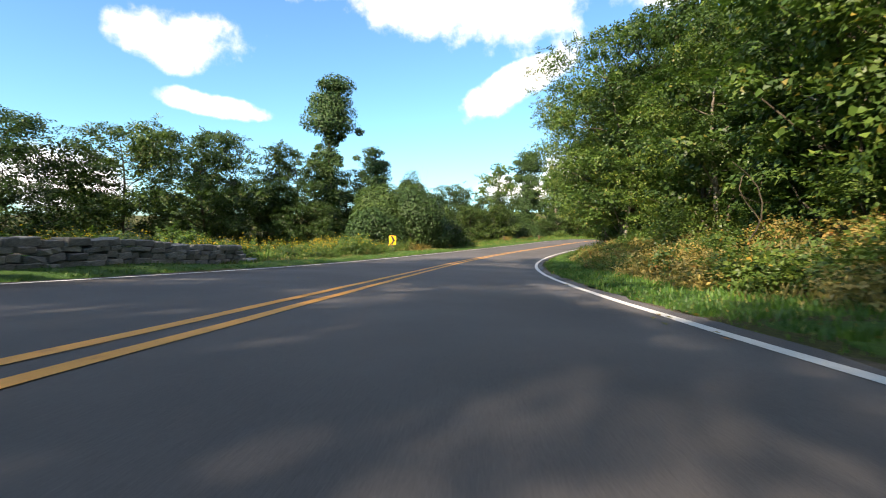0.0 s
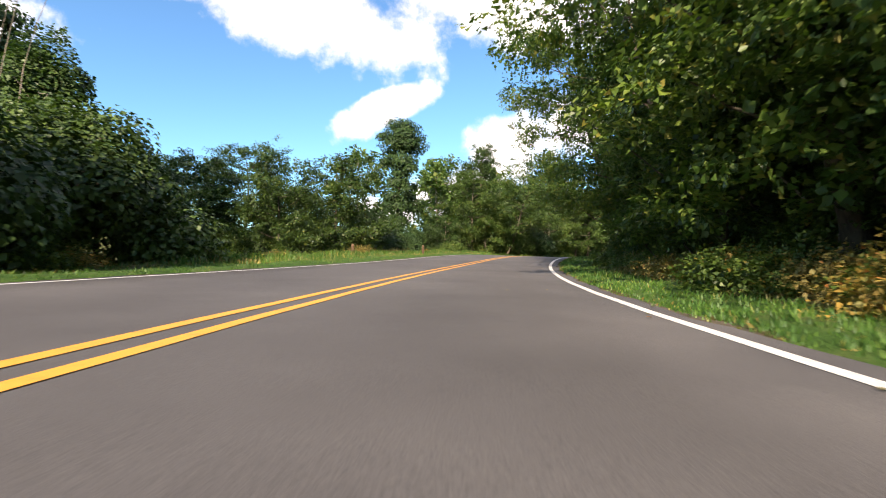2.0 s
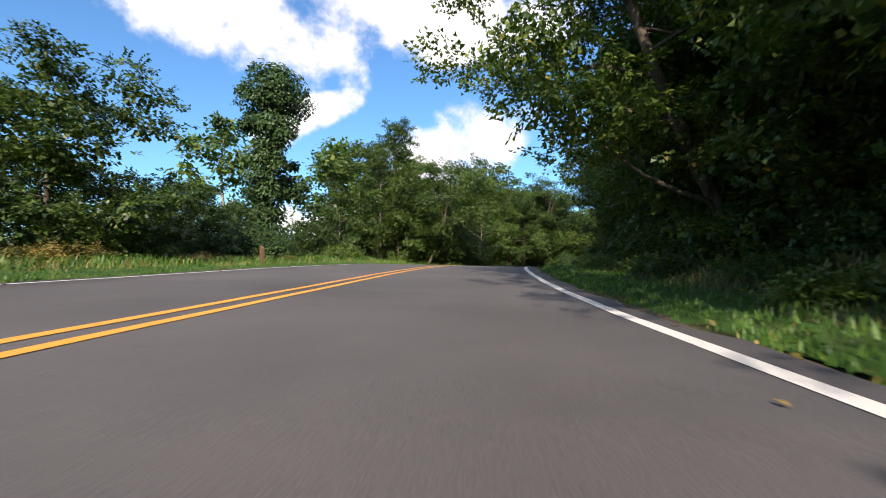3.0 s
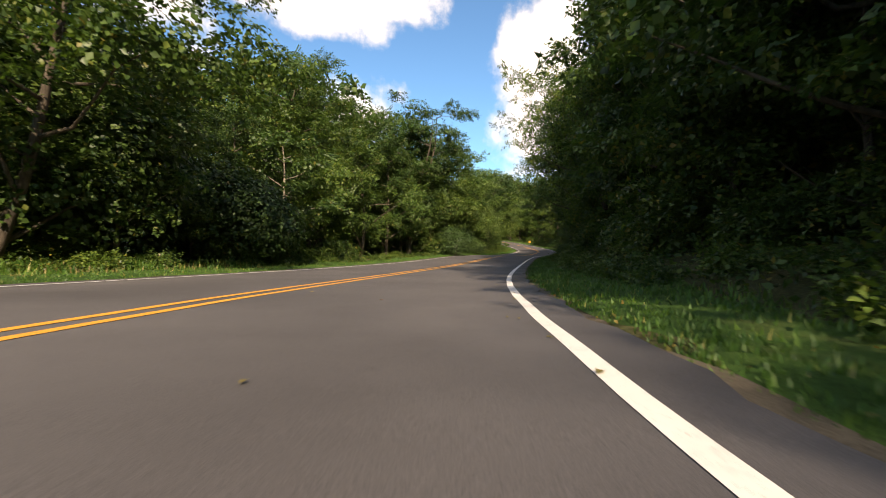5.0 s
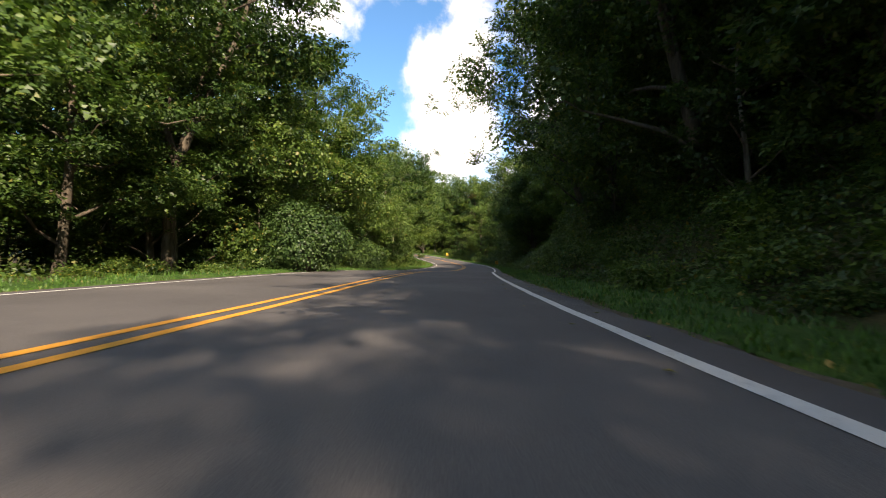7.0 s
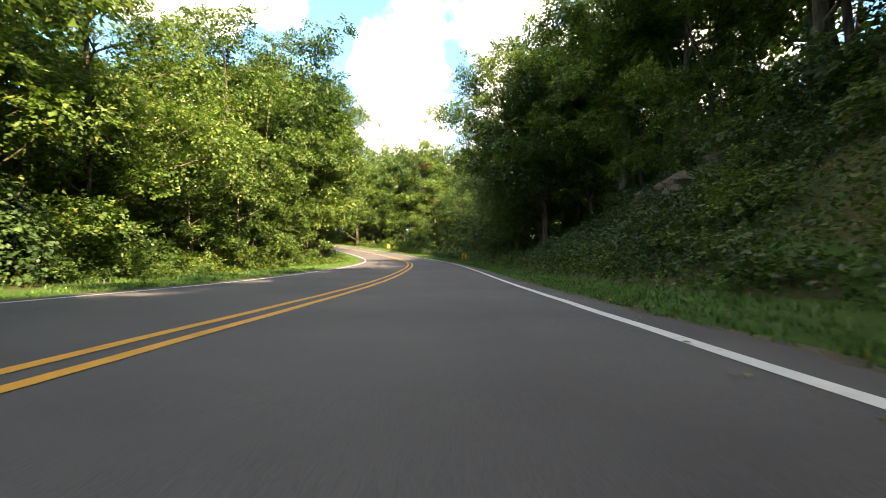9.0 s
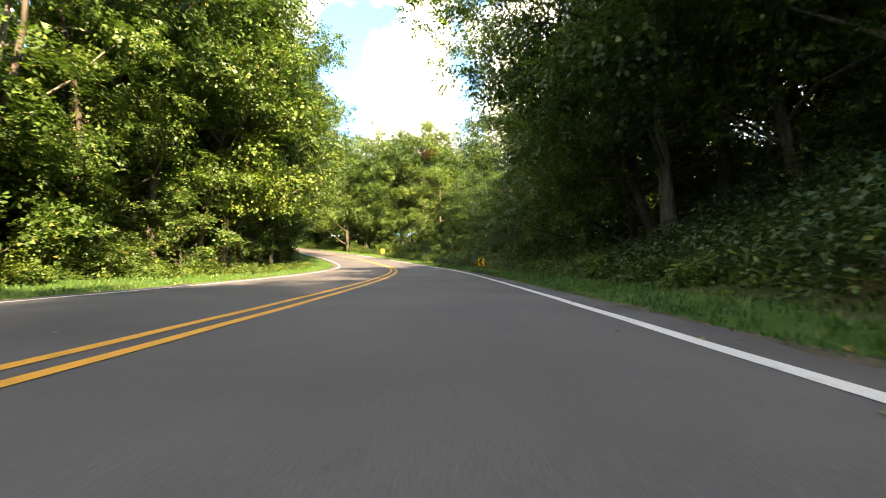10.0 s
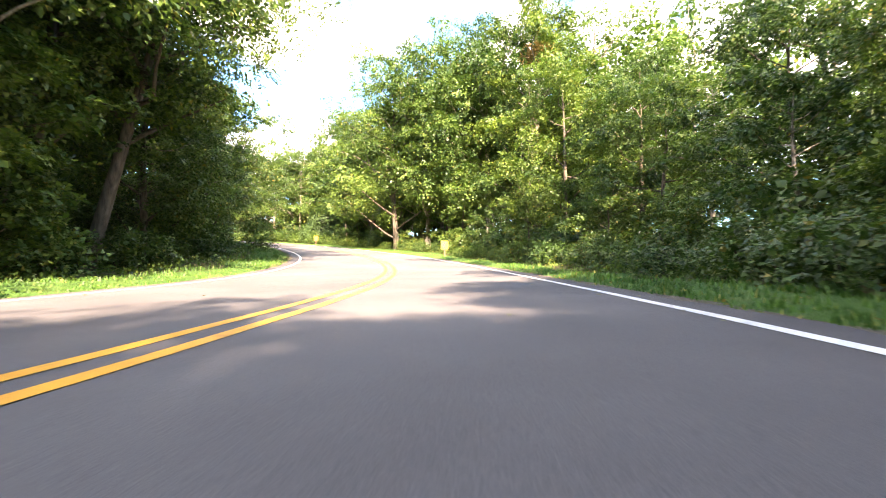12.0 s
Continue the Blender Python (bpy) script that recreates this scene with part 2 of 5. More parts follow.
def paint(name, a, b):
    k = Mat(name, 0.65, 0.35)
    grit = k.noise(90.0, 3.0, 0.7)
    wear = k.noise(5.0, 6.0, 0.7)
    col = k.ramp(wear, (0.25, b), (0.45, a), (0.8, tuple(min(1.0, v * 1.08) for v in a)))
    chips = k.ramp(k.noise(38.0, 5.0, 0.75), (0.30, (0.35, 0.35, 0.35)), (0.40, (1.0, 1.0, 1.0)))
    k.color(k.mix(1.0, col, chips, "MULTIPLY")).bump(grit, 0.3, 0.005)
    return k.m


PAINT_WHITE = paint("paint_white", (0.62, 0.61, 0.585), (0.42, 0.41, 0.40))
PAINT_YELLOW = paint("paint_yellow", (0.69, 0.31, 0.040), (0.50, 0.21, 0.04))

k = Mat("earth", 0.95, 0.15)
soil = k.ramp(k.noise(0.7, 6.0, 0.65), (0.3, (0.045, 0.050, 0.020)), (0.5, (0.065, 0.075, 0.028)), (0.7, (0.11, 0.090, 0.045)))
litter = k.ramp(k.noise(22.0, 5.0, 0.7), (0.35, (0.5, 0.5, 0.5)), (0.6, (1.15, 1.1, 1.0)), (0.75, (1.7, 1.4, 1.0)))
k.color(k.mix(1.0, soil, litter, "MULTIPLY")).bump(k.noise(14.0, 6.0, 0.7), 0.7, 0.08)
EARTH = k.m

k = Mat("gravel", 0.95, 0.2)
k.color(k.mix(1.0, k.ramp(k.noise(3.0, 5.0), (0.3, (0.065, 0.056, 0.042)), (0.7, (0.125, 0.108, 0.082))),
              k.ramp(k.noise(60.0, 4.0, 0.7), (0.3, (0.5, 0.5, 0.5)), (0.7, (1.5, 1.45, 1.35))), "MULTIPLY")).bump(k.noise(60.0, 4.0, 0.7), 0.7, 0.02)
GRAVEL = k.m

k = Mat("turf", 0.95, 0.15)
turf = k.ramp(k.noise(1.3, 6.0, 0.65), (0.3, (0.030, 0.074, 0.016)), (0.5, (0.048, 0.108, 0.023)), (0.72, (0.088, 0.122, 0.038)))
k.color(k.mix(1.0, turf, k.ramp(k.noise(45.0, 5.0, 0.7), (0.3, (0.45, 0.5, 0.45)), (0.7, (1.5, 1.45, 1.3))), "MULTIPLY")).bump(k.noise(40.0, 5.0, 0.7), 0.8, 0.05)
TURF = k.m


def bark_material(name, dark, light):
    k = Mat(name, 0.92, 0.2)
    ridges = k.noise(9.0, 6.0, 0.65, k.scaled(1.0, 1.0, 0.16))
    col = k.mix(1.0, k.ramp(ridges, (0.32, dark), (0.62, light)), k.ramp(k.noise(1.1, 4.0), (0.3, (0.7, 0.75, 0.7)), (0.7, (1.2, 1.15, 1.1))), "MULTIPLY")
    k.color(col).bump(ridges, 0.8, 0.04)
    return k.m


BARK = bark_material("bark_brown", (0.032, 0.026, 0.020), (0.115, 0.094, 0.074))
BARK_PALE = bark_material("bark_pale", (0.10, 0.085, 0.07), (0.30, 0.26, 0.22))

k = Mat("stone", 0.92, 0.2)
tint = k.ramp(k.piece(), (0.0, (0.16, 0.155, 0.15)), (0.5, (0.24, 0.23, 0.215)), (1.0, (0.33, 0.31, 0.28)))
lichen = k.ramp(k.noise(7.0, 6.0, 0.7), (0.35, (0.6, 0.62, 0.6)), (0.55, (1.0, 1.0, 1.0)), (0.72, (1.35, 1.38, 1.25)))
k.color(k.mix(1.0, tint, lichen, "MULTIPLY")).bump(k.noise(30.0, 6.0, 0.7), 0.6, 0.02)
STONE = k.m

k = Mat("rock", 0.92, 0.2)
strata = k.ramp(k.noise(3.0, 6.0, 0.65, k.scaled(0.6, 0.6, 3.0)), (0.3, (0.055, 0.046, 0.031)), (0.55, (0.115, 0.098, 0.070)), (0.75, (0.18, 0.155, 0.115)))
k.color(k.mix(1.0, strata, k.ramp(k.noise(14.0, 6.0, 0.7), (0.3, (0.55, 0.55, 0.55)), (0.7, (1.25, 1.2, 1.1))), "MULTIPLY")).bump(k.noise(12.0, 6.0, 0.7), 0.8, 0.05)
ROCK = k.m
k = Mat("post_wood", 0.85, 0.2)
k.color(k.ramp(k.noise(12.0, 5.0, 0.6, k.scaled(6.0, 6.0, 0.6)), (0.3, (0.07, 0.042, 0.025)), (0.7, (0.17, 0.105, 0.065)))).bump(k.noise(30.0, 4.0, 0.6, k.scaled(3, 3, 0.3)), 0.4, 0.01)
POST_WOOD = k.m
k = Mat("sign_yellow", 0.4, 0.4)
k.color(k.ramp(k.noise(4.0, 5.0), (0.3, (0.74, 0.36, 0.010)), (0.7, (0.84, 0.43, 0.015))))
SIGN_YELLOW = k.m
k = Mat("sign_black", 0.5, 0.4)
k.color(k.ramp(k.noise(6.0, 4.0), (0.3, (0.018, 0.016, 0.016)), (0.7, (0.035, 0.030, 0.028))))
SIGN_BLACK = k.m
k = Mat("sign_back", 0.6, 0.4)
k.color(k.ramp(k.noise(5.0, 4.0), (0.3, (0.13, 0.075, 0.05)), (0.7, (0.19, 0.115, 0.08))))
SIGN_BACK = k.m


# ---- mesh helpers ----
def mesh_of(name, verts, faces, mats, smooth=False):
    me = bpy.data.meshes.new(name)
    verts, faces = np.asarray(verts, np.float32), np.asarray(faces, np.int32)
    me.vertices.add(len(verts))
    me.vertices.foreach_set("co", verts.ravel())
    c = faces.shape[1]
    me.loops.add(faces.size)
    me.loops.foreach_set("vertex_index", faces.ravel())
    me.polygons.add(len(faces))
    me.polygons.foreach_set("loop_start", np.arange(0, faces.size, c, dtype=np.int32))
    me.polygons.foreach_set("loop_total", np.full(len(faces), c, np.int32))
    if smooth:
        me.polygons.foreach_set("use_smooth", np.ones(len(faces), bool))
    me.update(calc_edges=True)
    for m in mats if isinstance(mats, (list, tuple)) else [mats]:
        me.materials.append(m)
    return me


def part_mesh(name, me, parent, label="", kind=""):
    ob = new(name, me)
    ob.parent = parent
    return tagged(ob, label, kind=kind)


def part(name, bm, material, parent, label=""):
    me = bpy.data.meshes.new(name)
    bm.to_mesh(me)
    bm.free()
    me.materials.append(material)
    return part_mesh(name, me, parent, label)


def tube(points, radii, sides=8):
    """Vertices and quads of a tapered limb along points."""
    points, vs, fs = [Vector(p) for p in points], [], []
    side = Vector((1, 0, 0))
    for i, p in enumerate(points):
        way = (points[min(i + 1, len(points) - 1)] - points[max(i - 1, 0)]).normalized()
        side = (side - way * side.dot(way)).normalized()
        up = way.cross(side)
        for j in range(sides):
            a = 2 * math.pi * j / sides
            vs.append(p + (side * math.cos(a) + up * math.sin(a)) * radii[i])
    for i in range(len(points) - 1):
        for j in range(sides):
            a, b = i * sides + j, i * sides + (j + 1) % sides
            fs.append((a, b, b + sides, a + sides))
    return [tuple(v) for v in vs], fs


def join(pieces):
    vs, fs, n = [], [], 0
    for v, f in pieces:
        vs.extend(v)
        fs.extend([tuple(i + n for i in q) for q in f])
        n += len(v)
    return vs, fs


def leaves(rng, at, out, size, droop=0.35, loose=0.7, slim=0.62):
    """Folded leaves, two triangles each, at places, facing roughly along out."""
    n = len(at)
    nor = out + rng.normal(0, loose, (n, 3)) + np.array([0, 0, 0.55])
    nor /= np.linalg.norm(nor, axis=1)[:, None] + 1e-9
    way = rng.normal(0, 1, (n, 3)) + out * 0.6 - np.array([0, 0, droop])
    way -= nor * (way * nor).sum(1)[:, None]
    way /= np.linalg.norm(way, axis=1)[:, None] + 1e-9
    wide = np.cross(nor, way)
    ln = size * rng.uniform(0.7, 1.3, n)[:, None]
    wd = ln * slim * 0.5
    fold = nor * wd * 0.35
    v = np.stack([at, at + way * ln * 0.45 + wide * wd + fold, at + way * ln, at + way * ln * 0.45 - wide * wd + fold], 1).reshape(-1, 3)
    i = np.arange(n)[:, None] * 4
    f = np.concatenate([i + [0, 1, 2], i + [0, 2, 3]], 1).reshape(-1, 3)
    return v, f


def lobe_points(rng, lobes, n, depth=0.45, under=0.5, ragged=1.0, floor=-0.35):
    """Places near the skins of many overlapping lobes, thinner below."""
    c, r = np.array([l[0] for l in lobes], float), np.array([l[1] for l in lobes], float)
    w = (r[:, 0] * r[:, 1] + r[:, 0] * r[:, 2] + r[:, 1] * r[:, 2])
    m = n * 3 if under < 0.3 else n * 2
    pick = rng.choice(len(lobes), m, p=w / w.sum())
    way = rng.normal(0, 1, (m, 3))
    way /= np.linalg.norm(way, axis=1)[:, None]
    keep = (way[:, 2] > floor) | (rng.random(m) < under)
    t = 1.0 - depth * rng.random(m) ** 1.8 + ragged * 0.16 * np.sin(way[:, 0] * 5 + pick) * np.cos(way[:, 1] * 6 + pick * 2) + ragged * rng.normal(0, 0.05, m)
    at = c[pick] + way * r[pick] * t[:, None]
    for j in range(0, len(lobes)):
        deep = (((at - c[j]) / r[j]) ** 2).sum(1) < 0.36
        keep &= ~(deep & (pick != j) & (rng.random(m) < 0.8))
    at, way = at[keep][:n], way[keep][:n]
    return at, way


def pads(rng, lobes, each=4):
    """Breaks the large lobes of a crown into flat, overlapping layers of foliage with gaps between."""
    out = []
    for c, r in lobes:
        for i in range(each):
            a, e = i * 2.4 + rng.uniform(0, 1.5), rng.uniform(0.35, 0.95)
            q = rng.uniform(0.36, 0.62)
            p = np.array(c) + [math.cos(a) * r[0] * e, math.sin(a) * r[1] * e, r[2] * rng.uniform(-0.75, 0.85)]
            out.append((tuple(p), (r[0] * q, r[1] * q * rng.uniform(0.8, 1.2), r[2] * q * rng.uniform(0.45, 0.8))))
    return out


def sprays(rng, at, out, each, size):
    """Twigs with leaves to both sides, in flat sprays that hang out from the crown."""
    m = len(at)
    flat = out * np.array([1.0, 1.0, 0.35])
    axis = flat * 0.9 + rng.normal(0, 0.45, (m, 3)) - np.array([0, 0, 0.18])
    axis /= np.linalg.norm(axis, axis=1)[:, None] + 1e-9
    nor = np.array([0, 0, 0.85]) + out * 0.5 + rng.normal(0, 0.28, (m, 3))
    nor -= axis * (nor * axis).sum(1)[:, None]
    nor /= np.linalg.norm(nor, axis=1)[:, None] + 1e-9
    side = np.cross(nor, axis)
    run = size * 3.4 * rng.uniform(0.7, 1.25, m)
    tris = []
    for q in range(each):
        t, sg = (q + 0.5) / each, (1.0 if q % 2 else -1.0)
        p = at + axis * ((t - 0.35) * run)[:, None] + nor * rng.normal(0, size * 0.22, m)[:, None] + side * (sg * size * 0.12)
        way = side * (sg * 0.85) + axis * 0.55 + nor * rng.normal(-0.12, 0.3, m)[:, None]
        if q == each - 1:
            way = axis + nor * rng.normal(0, 0.2, m)[:, None]
        way /= np.linalg.norm(way, axis=1)[:, None]
        wide = np.cross(nor + rng.normal(0, 0.3, (m, 3)), way)
        wide /= np.linalg.norm(wide, axis=1)[:, None] + 1e-9
        ln = (size * rng.uniform(0.75, 1.25, m))[:, None]
        skew = rng.uniform(0.35, 0.65, m)[:, None]
        tris.append(np.stack([p + wide * ln * 0.16, p + way * ln * skew - wide * ln * 0.44, p + way * ln + wide * ln * 0.16], 1))
    v = np.concatenate(tris).reshape(-1, 3)
    return v, np.arange(len(v)).reshape(-1, 3)


def foliage(rng, lobes, n, size, inner=0.30, each=12, layers=0, **kw):
    skin = pads(rng, lobes, layers) if layers else lobes
    if layers:
        kw = dict(depth=0.55, under=0.12, floor=-0.15, **kw)
    at, out = lobe_points(rng, skin, max(n // each, 4), **kw)
    v, f = sprays(rng, at, out, each, size)
    m = max(int(n * inner), 8)
    at2, out2 = lobe_points(rng, [(l[0], tuple(x * 0.62 for x in l[1])) for l in lobes], m, depth=0.8)
    v2, f2 = leaves(rng, at2, out2, size * (1.15 if layers else 1.25), slim=0.85)
    return np.concatenate([v, v2]), np.concatenate([f, f2 + len(v)])


def bent_line(rng, a, b, n, sway):
    a, b = np.array(a, float), np.array(b, float)
    t = np.linspace(0, 1, n)[:, None]
    w = rng.normal(0, sway, 3)
    w2 = rng.normal(0, sway * 0.5, 3)
    return a + (b - a) * t + np.sin(t * math.pi) * w + np.sin(t * 2 * math.pi) * w2


def base_empty(name, x, y, z, turn=0.0, size=1.0):
    ob = new(name)
    ob.empty_display_size = 0.3
    ob.matrix_world = pose(x, y, z, 0, 0, turn) @ Matrix.Diagonal((size, size, size, 1))
    return ob


def broadleaf(name, seed, tall, clear, spread, n, size, leaf, bark, lean=(0, 0), lobes_n=13):
    """A tree: tapered trunk, limbs, and a crown of leaf clumps. clear: height of the lowest limbs."""
    rng = np.random.default_rng(seed)
    root = new(name)
    top = np.array([lean[0], lean[1], tall * 0.88])
    line = bent_line(rng, (0, 0, -0.6), top, 9, tall * 0.018)
    r0 = tall * 0.0125 + 0.04
    rad = r0 * (1 - np.linspace(0, 1, 9) * 0.86)
    rad[0] *= 1.35
    tv, tf = tube(line, rad, 9)
    lobes, limbs = [], []
    for i in range(lobes_n):
        h = clear + (tall * 0.93 - clear) * ((i + 0.5) / lobes_n) ** 0.85
        f = (h - clear) / max(tall - clear, 0.1)
        reach = spread * (0.35 + 0.75 * math.sin(math.pi * min(0.95, 0.22 + 0.70 * f))) * rng.uniform(0.55, 1.0)
        a = i * 2.4 + rng.uniform(-0.5, 0.5)
        q = min(h / (tall * 0.88), 1.0)
        foot = np.array([np.interp(max(q - 0.13, 0.02), np.linspace(0, 1, 9), line[:, j]) for j in range(3)])
        tip = np.array([foot[0] + math.cos(a) * reach, foot[1] + math.sin(a) * reach, h + rng.uniform(-0.03, 0.05) * tall])
        r = spread * rng.uniform(0.30, 0.50) * (1.05 - 0.35 * f)
        lobes.append((tuple(tip), (r * rng.uniform(0.9, 1.25), r * rng.uniform(0.9, 1.25), r * rng.uniform(0.6, 0.85))))
        lobes.append((tuple(foot * 0.45 + tip * 0.55 + rng.normal(0, r * 0.25, 3)), (r * 0.75, r * 0.75, r * 0.55)))
        limbs.append(tube(bent_line(rng, foot, tip, 5, reach * 0.07), r0 * np.linspace(0.36, 0.07, 5) * (1.1 - 0.6 * f), 5))
    lobes.append((tuple(top + [0, 0, tall * 0.05]), (spread * 0.36, spread * 0.36, tall * 0.075)))
    tv, tf = join([(tv, tf)] + limbs)
    part_mesh("trunk", mesh_of("trunk", tv, tf, bark, True), root)
    v, f = foliage(rng, lobes, n, size, inner=0.34, layers=4 if size < 0.3 else 0)
    part_mesh("crown", mesh_of("crown", v, f, leaf), root)
    return root


def vine_column(name, seed, tall, spread, n, size, leaf, top_wide):
    """A dead tree wrapped in vine: a leafy column with a wider head."""
    rng = np.random.default_rng(seed)
    root = new(name)
    line = bent_line(rng, (0, 0, -0.5), (tall * 0.02, 0, tall * 0.9), 9, tall * 0.02)
    tv, tf = tube(line, np.linspace(0.24, 0.06, 9), 8)
    part_mesh("trunk", mesh_of("trunk", tv, tf, BARK, True), root)
    lobes = []
    for i in range(13):
        t = i / 12
        p = np.array([np.interp(t, np.linspace(0, 1, 9), line[:, j]) for j in range(3)])
        w = spread * (1.5 - 0.75 * min(t / 0.3, 1.0) + (top_wide if t > 0.66 else 0.0) * math.sin((t - 0.66) / 0.34 * math.pi * 0.9))
        w *= rng.uniform(0.8, 1.2)
        lobes.append((tuple(p + rng.normal(0, spread * 0.12, 3)), (w, w, tall * 0.055)))
    for i in range(22):
        t = rng.uniform(0.3, 1.0)
        p = np.array([np.interp(t, np.linspace(0, 1, 9), line[:, j]) for j in range(3)])
        a = rng.uniform(0, 6.28)
        w = spread * rng.uniform(0.6, 1.55 + (top_wide * 0.7 if t > 0.72 else 0))
        lobes.append((tuple(p + [math.cos(a) * w, math.sin(a) * w, 0]), (spread * 0.36, spread * 0.36, spread * 0.26)))
    at, out = lobe_points(rng, lobes, n, depth=0.3)
    v, f = leaves(rng, at, out, size, droop=0.8, loose=0.5, slim=0.75)
    at2, out2 = lobe_points(rng, [(l[0], tuple(q * 0.6 for q in l[1])) for l in lobes], n // 3, depth=0.7)
    v2, f2 = leaves(rng, at2, out2, size * 1.5, slim=0.85)
    v, f = np.concatenate([v, v2]), np.concatenate([f, f2 + len(v)])
    part_mesh("vine_leaves", mesh_of("vine_leaves", v, f, leaf), root)
    return root


def mound(name, seed, rx, ry, rz, n, size, leaf, lumps=16, stems=False):
    """A rounded thicket or a heap of vines over shrubs: stems inside, a skin of leaves in lumps."""
    rng = np.random.default_rng(seed)
    root = new(name)
    lobes = []
    for i in range(lumps):
        a, e = rng.uniform(0, 6.28), rng.uniform(0.02, 1.0)
        h = math.sqrt(1 - (e * 0.8) ** 2)
        c = (math.cos(a) * rx * 0.66 * h, math.sin(a) * ry * 0.66 * h, rz * (0.18 + 0.56 * e))
        r = min(rx, ry, rz * 1.2) * rng.uniform(0.30, 0.48)
        lobes.append((c, (r * 1.15, r * 1.15, r * 0.95)))
    lobes.append(((0, 0, rz * 0.42), (rx * 0.72, ry * 0.72, rz * 0.50)))
    for i in range(3 if stems else 0):
        a = i * 2.1 + rng.uniform(0, 1.0)
        sv, sf = tube(bent_line(rng, (math.cos(a) * rx * 0.15, math.sin(a) * ry * 0.15, -0.3), (math.cos(a) * rx * 0.5, math.sin(a) * ry * 0.5, rz * 0.7), 5, rz * 0.06), np.linspace(0.03, 0.012, 5) * (1 + rz * 0.25), 5)
        part_mesh("stem", mesh_of("stem", sv, sf, BARK, True), root)
    v, f = foliage(rng, lobes, n, size, inner=0.2, each=8)
    v[:, 2] = np.maximum(v[:, 2], -0.1)
    part_mesh("foliage", mesh_of("foliage", v, f, leaf), root, kind="stuff")
    return root


def woods(name, plants, label):
    """Many far trees as one mesh: plants are rows of prototype, x, y, turn, size."""
    vs, fs, ms, mats, n = [], [], [], [], 0
    for proto, x, y, turn, size in plants:
        z = float(height([x], [y])[0]) - 0.1
        a = math.radians(turn)
        for ob in proto.children:
            me = ob.data
            v = np.empty(len(me.vertices) * 3, np.float32)
            me.vertices.foreach_get("co", v)
            v = v.reshape(-1, 3) * size
            v = np.stack([v[:, 0] * math.cos(a) - v[:, 1] * math.sin(a) + x, v[:, 0] * math.sin(a) + v[:, 1] * math.cos(a) + y, v[:, 2] + z], 1)
            f = np.empty(len(me.loops), np.int32)
            me.loops.foreach_get("vertex_index", f)
            c = me.polygons[0].loop_total
            f = f.reshape(-1, c)
            if c == 4:
                f = np.concatenate([f[:, [0, 1, 2]], f[:, [0, 2, 3]]])
            if me.materials[0] not in mats:
                mats.append(me.materials[0])
            vs.append(v)
            fs.append(f + n)
            ms.append(np.full(len(f), mats.index(me.materials[0]), np.int32))
            n += len(v)
    me = mesh_of(name, np.concatenate(vs), np.concatenate(fs), mats)
    me.polygons.foreach_set("material_index", np.concatenate(ms))
    return tagged(new(name, me), label, "woods", kind="stuff")


PLACED = set()


def place(proto, s, d, turn, size, label, category, group, sink=0.0):
    x, y, _ = on_road(s, d)
    return set_at(proto, float(x), float(y), turn, size, label, category, group, sink)


def set_at(proto, x, y, turn, size, label, category, group="", sink=0.1):
    z = float(height([x], [y])[0])
    m = pose(x, y, z - sink, 0, 0, turn)
    if proto.name in PLACED:
        was = proto.scale.copy()
        proto.scale = (size, size, size)
        ob = copy_thing(proto, m)
        proto.scale = was
    else:
        ob = proto
        ob.matrix_basis = m @ Matrix.Diagonal((size, size, size, 1))
        PLACED.add(proto.name)
    return tagged(ob, label, category, group)


# ---- ground, road, markings ----
def ladder(lo, hi, step, far):
    a = list(np.arange(lo, hi + 0.01, step))
    g, left, right = step, [lo], [hi]
    while right[-1] < hi + far:
        g *= 1.35
        right.append(right[-1] + g)
        left.append(left[-1] - g)
    return np.array(left[:0:-1] + a + right[1:])


gx, gy = ladder(-45.0, 175.0, 1.2, 2500.0), ladder(-35.0, 235.0, 1.2, 2500.0)
GX, GY = np.meshgrid(gx, gy)
gz = height(GX.ravel(), GY.ravel())
nx, ny = len(gx), len(gy)
gi = (np.arange(ny - 1)[:, None] * nx + np.arange(nx - 1)[None]).ravel()
ground = new("ground", mesh_of("ground", np.stack([GX.ravel(), GY.ravel(), gz], 1), np.stack([gi, gi + 1, gi + 1 + nx, gi + nx], 1), EARTH, True))
tagged(ground, "brown-green earth of a wooded hillside with leaf litter", "ground", kind="structure")


def strip(name, s0, s1, d0, d1, lift, mat, thick=0.0, step=0.5, cols=1):
    s = np.arange(s0, s1 + 0.01, step)
    rows = []
    for j in range(cols + 1):
        a = d0(s) if callable(d0) else np.full(len(s), float(d0))
        b = d1(s) if callable(d1) else np.full(len(s), float(d1))
        x, y, z = on_road(s, a + (b - a) * j / cols)
        rows.append(np.stack([x, y, z + lift], 1))
    n, c = len(s), cols + 1
    v = np.stack(rows, 1).reshape(-1, 3)
    i = (np.arange(n - 1)[:, None] * c + np.arange(cols)[None]).ravel()
    f = np.stack([i, i + 1, i + 1 + c, i + c], 1)[:, ::-1]
    if thick:
        low = v - [0, 0, thick]
        m = len(v)
        v = np.concatenate([v, low])
        k0 = np.arange(n - 1) * c
        f = np.concatenate([f, np.stack([k0 + m, k0, k0 + c, k0 + c + m], 1), np.stack([k0 + cols, k0 + cols + m, k0 + cols + c + m, k0 + cols + c], 1)])
    return mesh_of(name, v, f, mat, False)


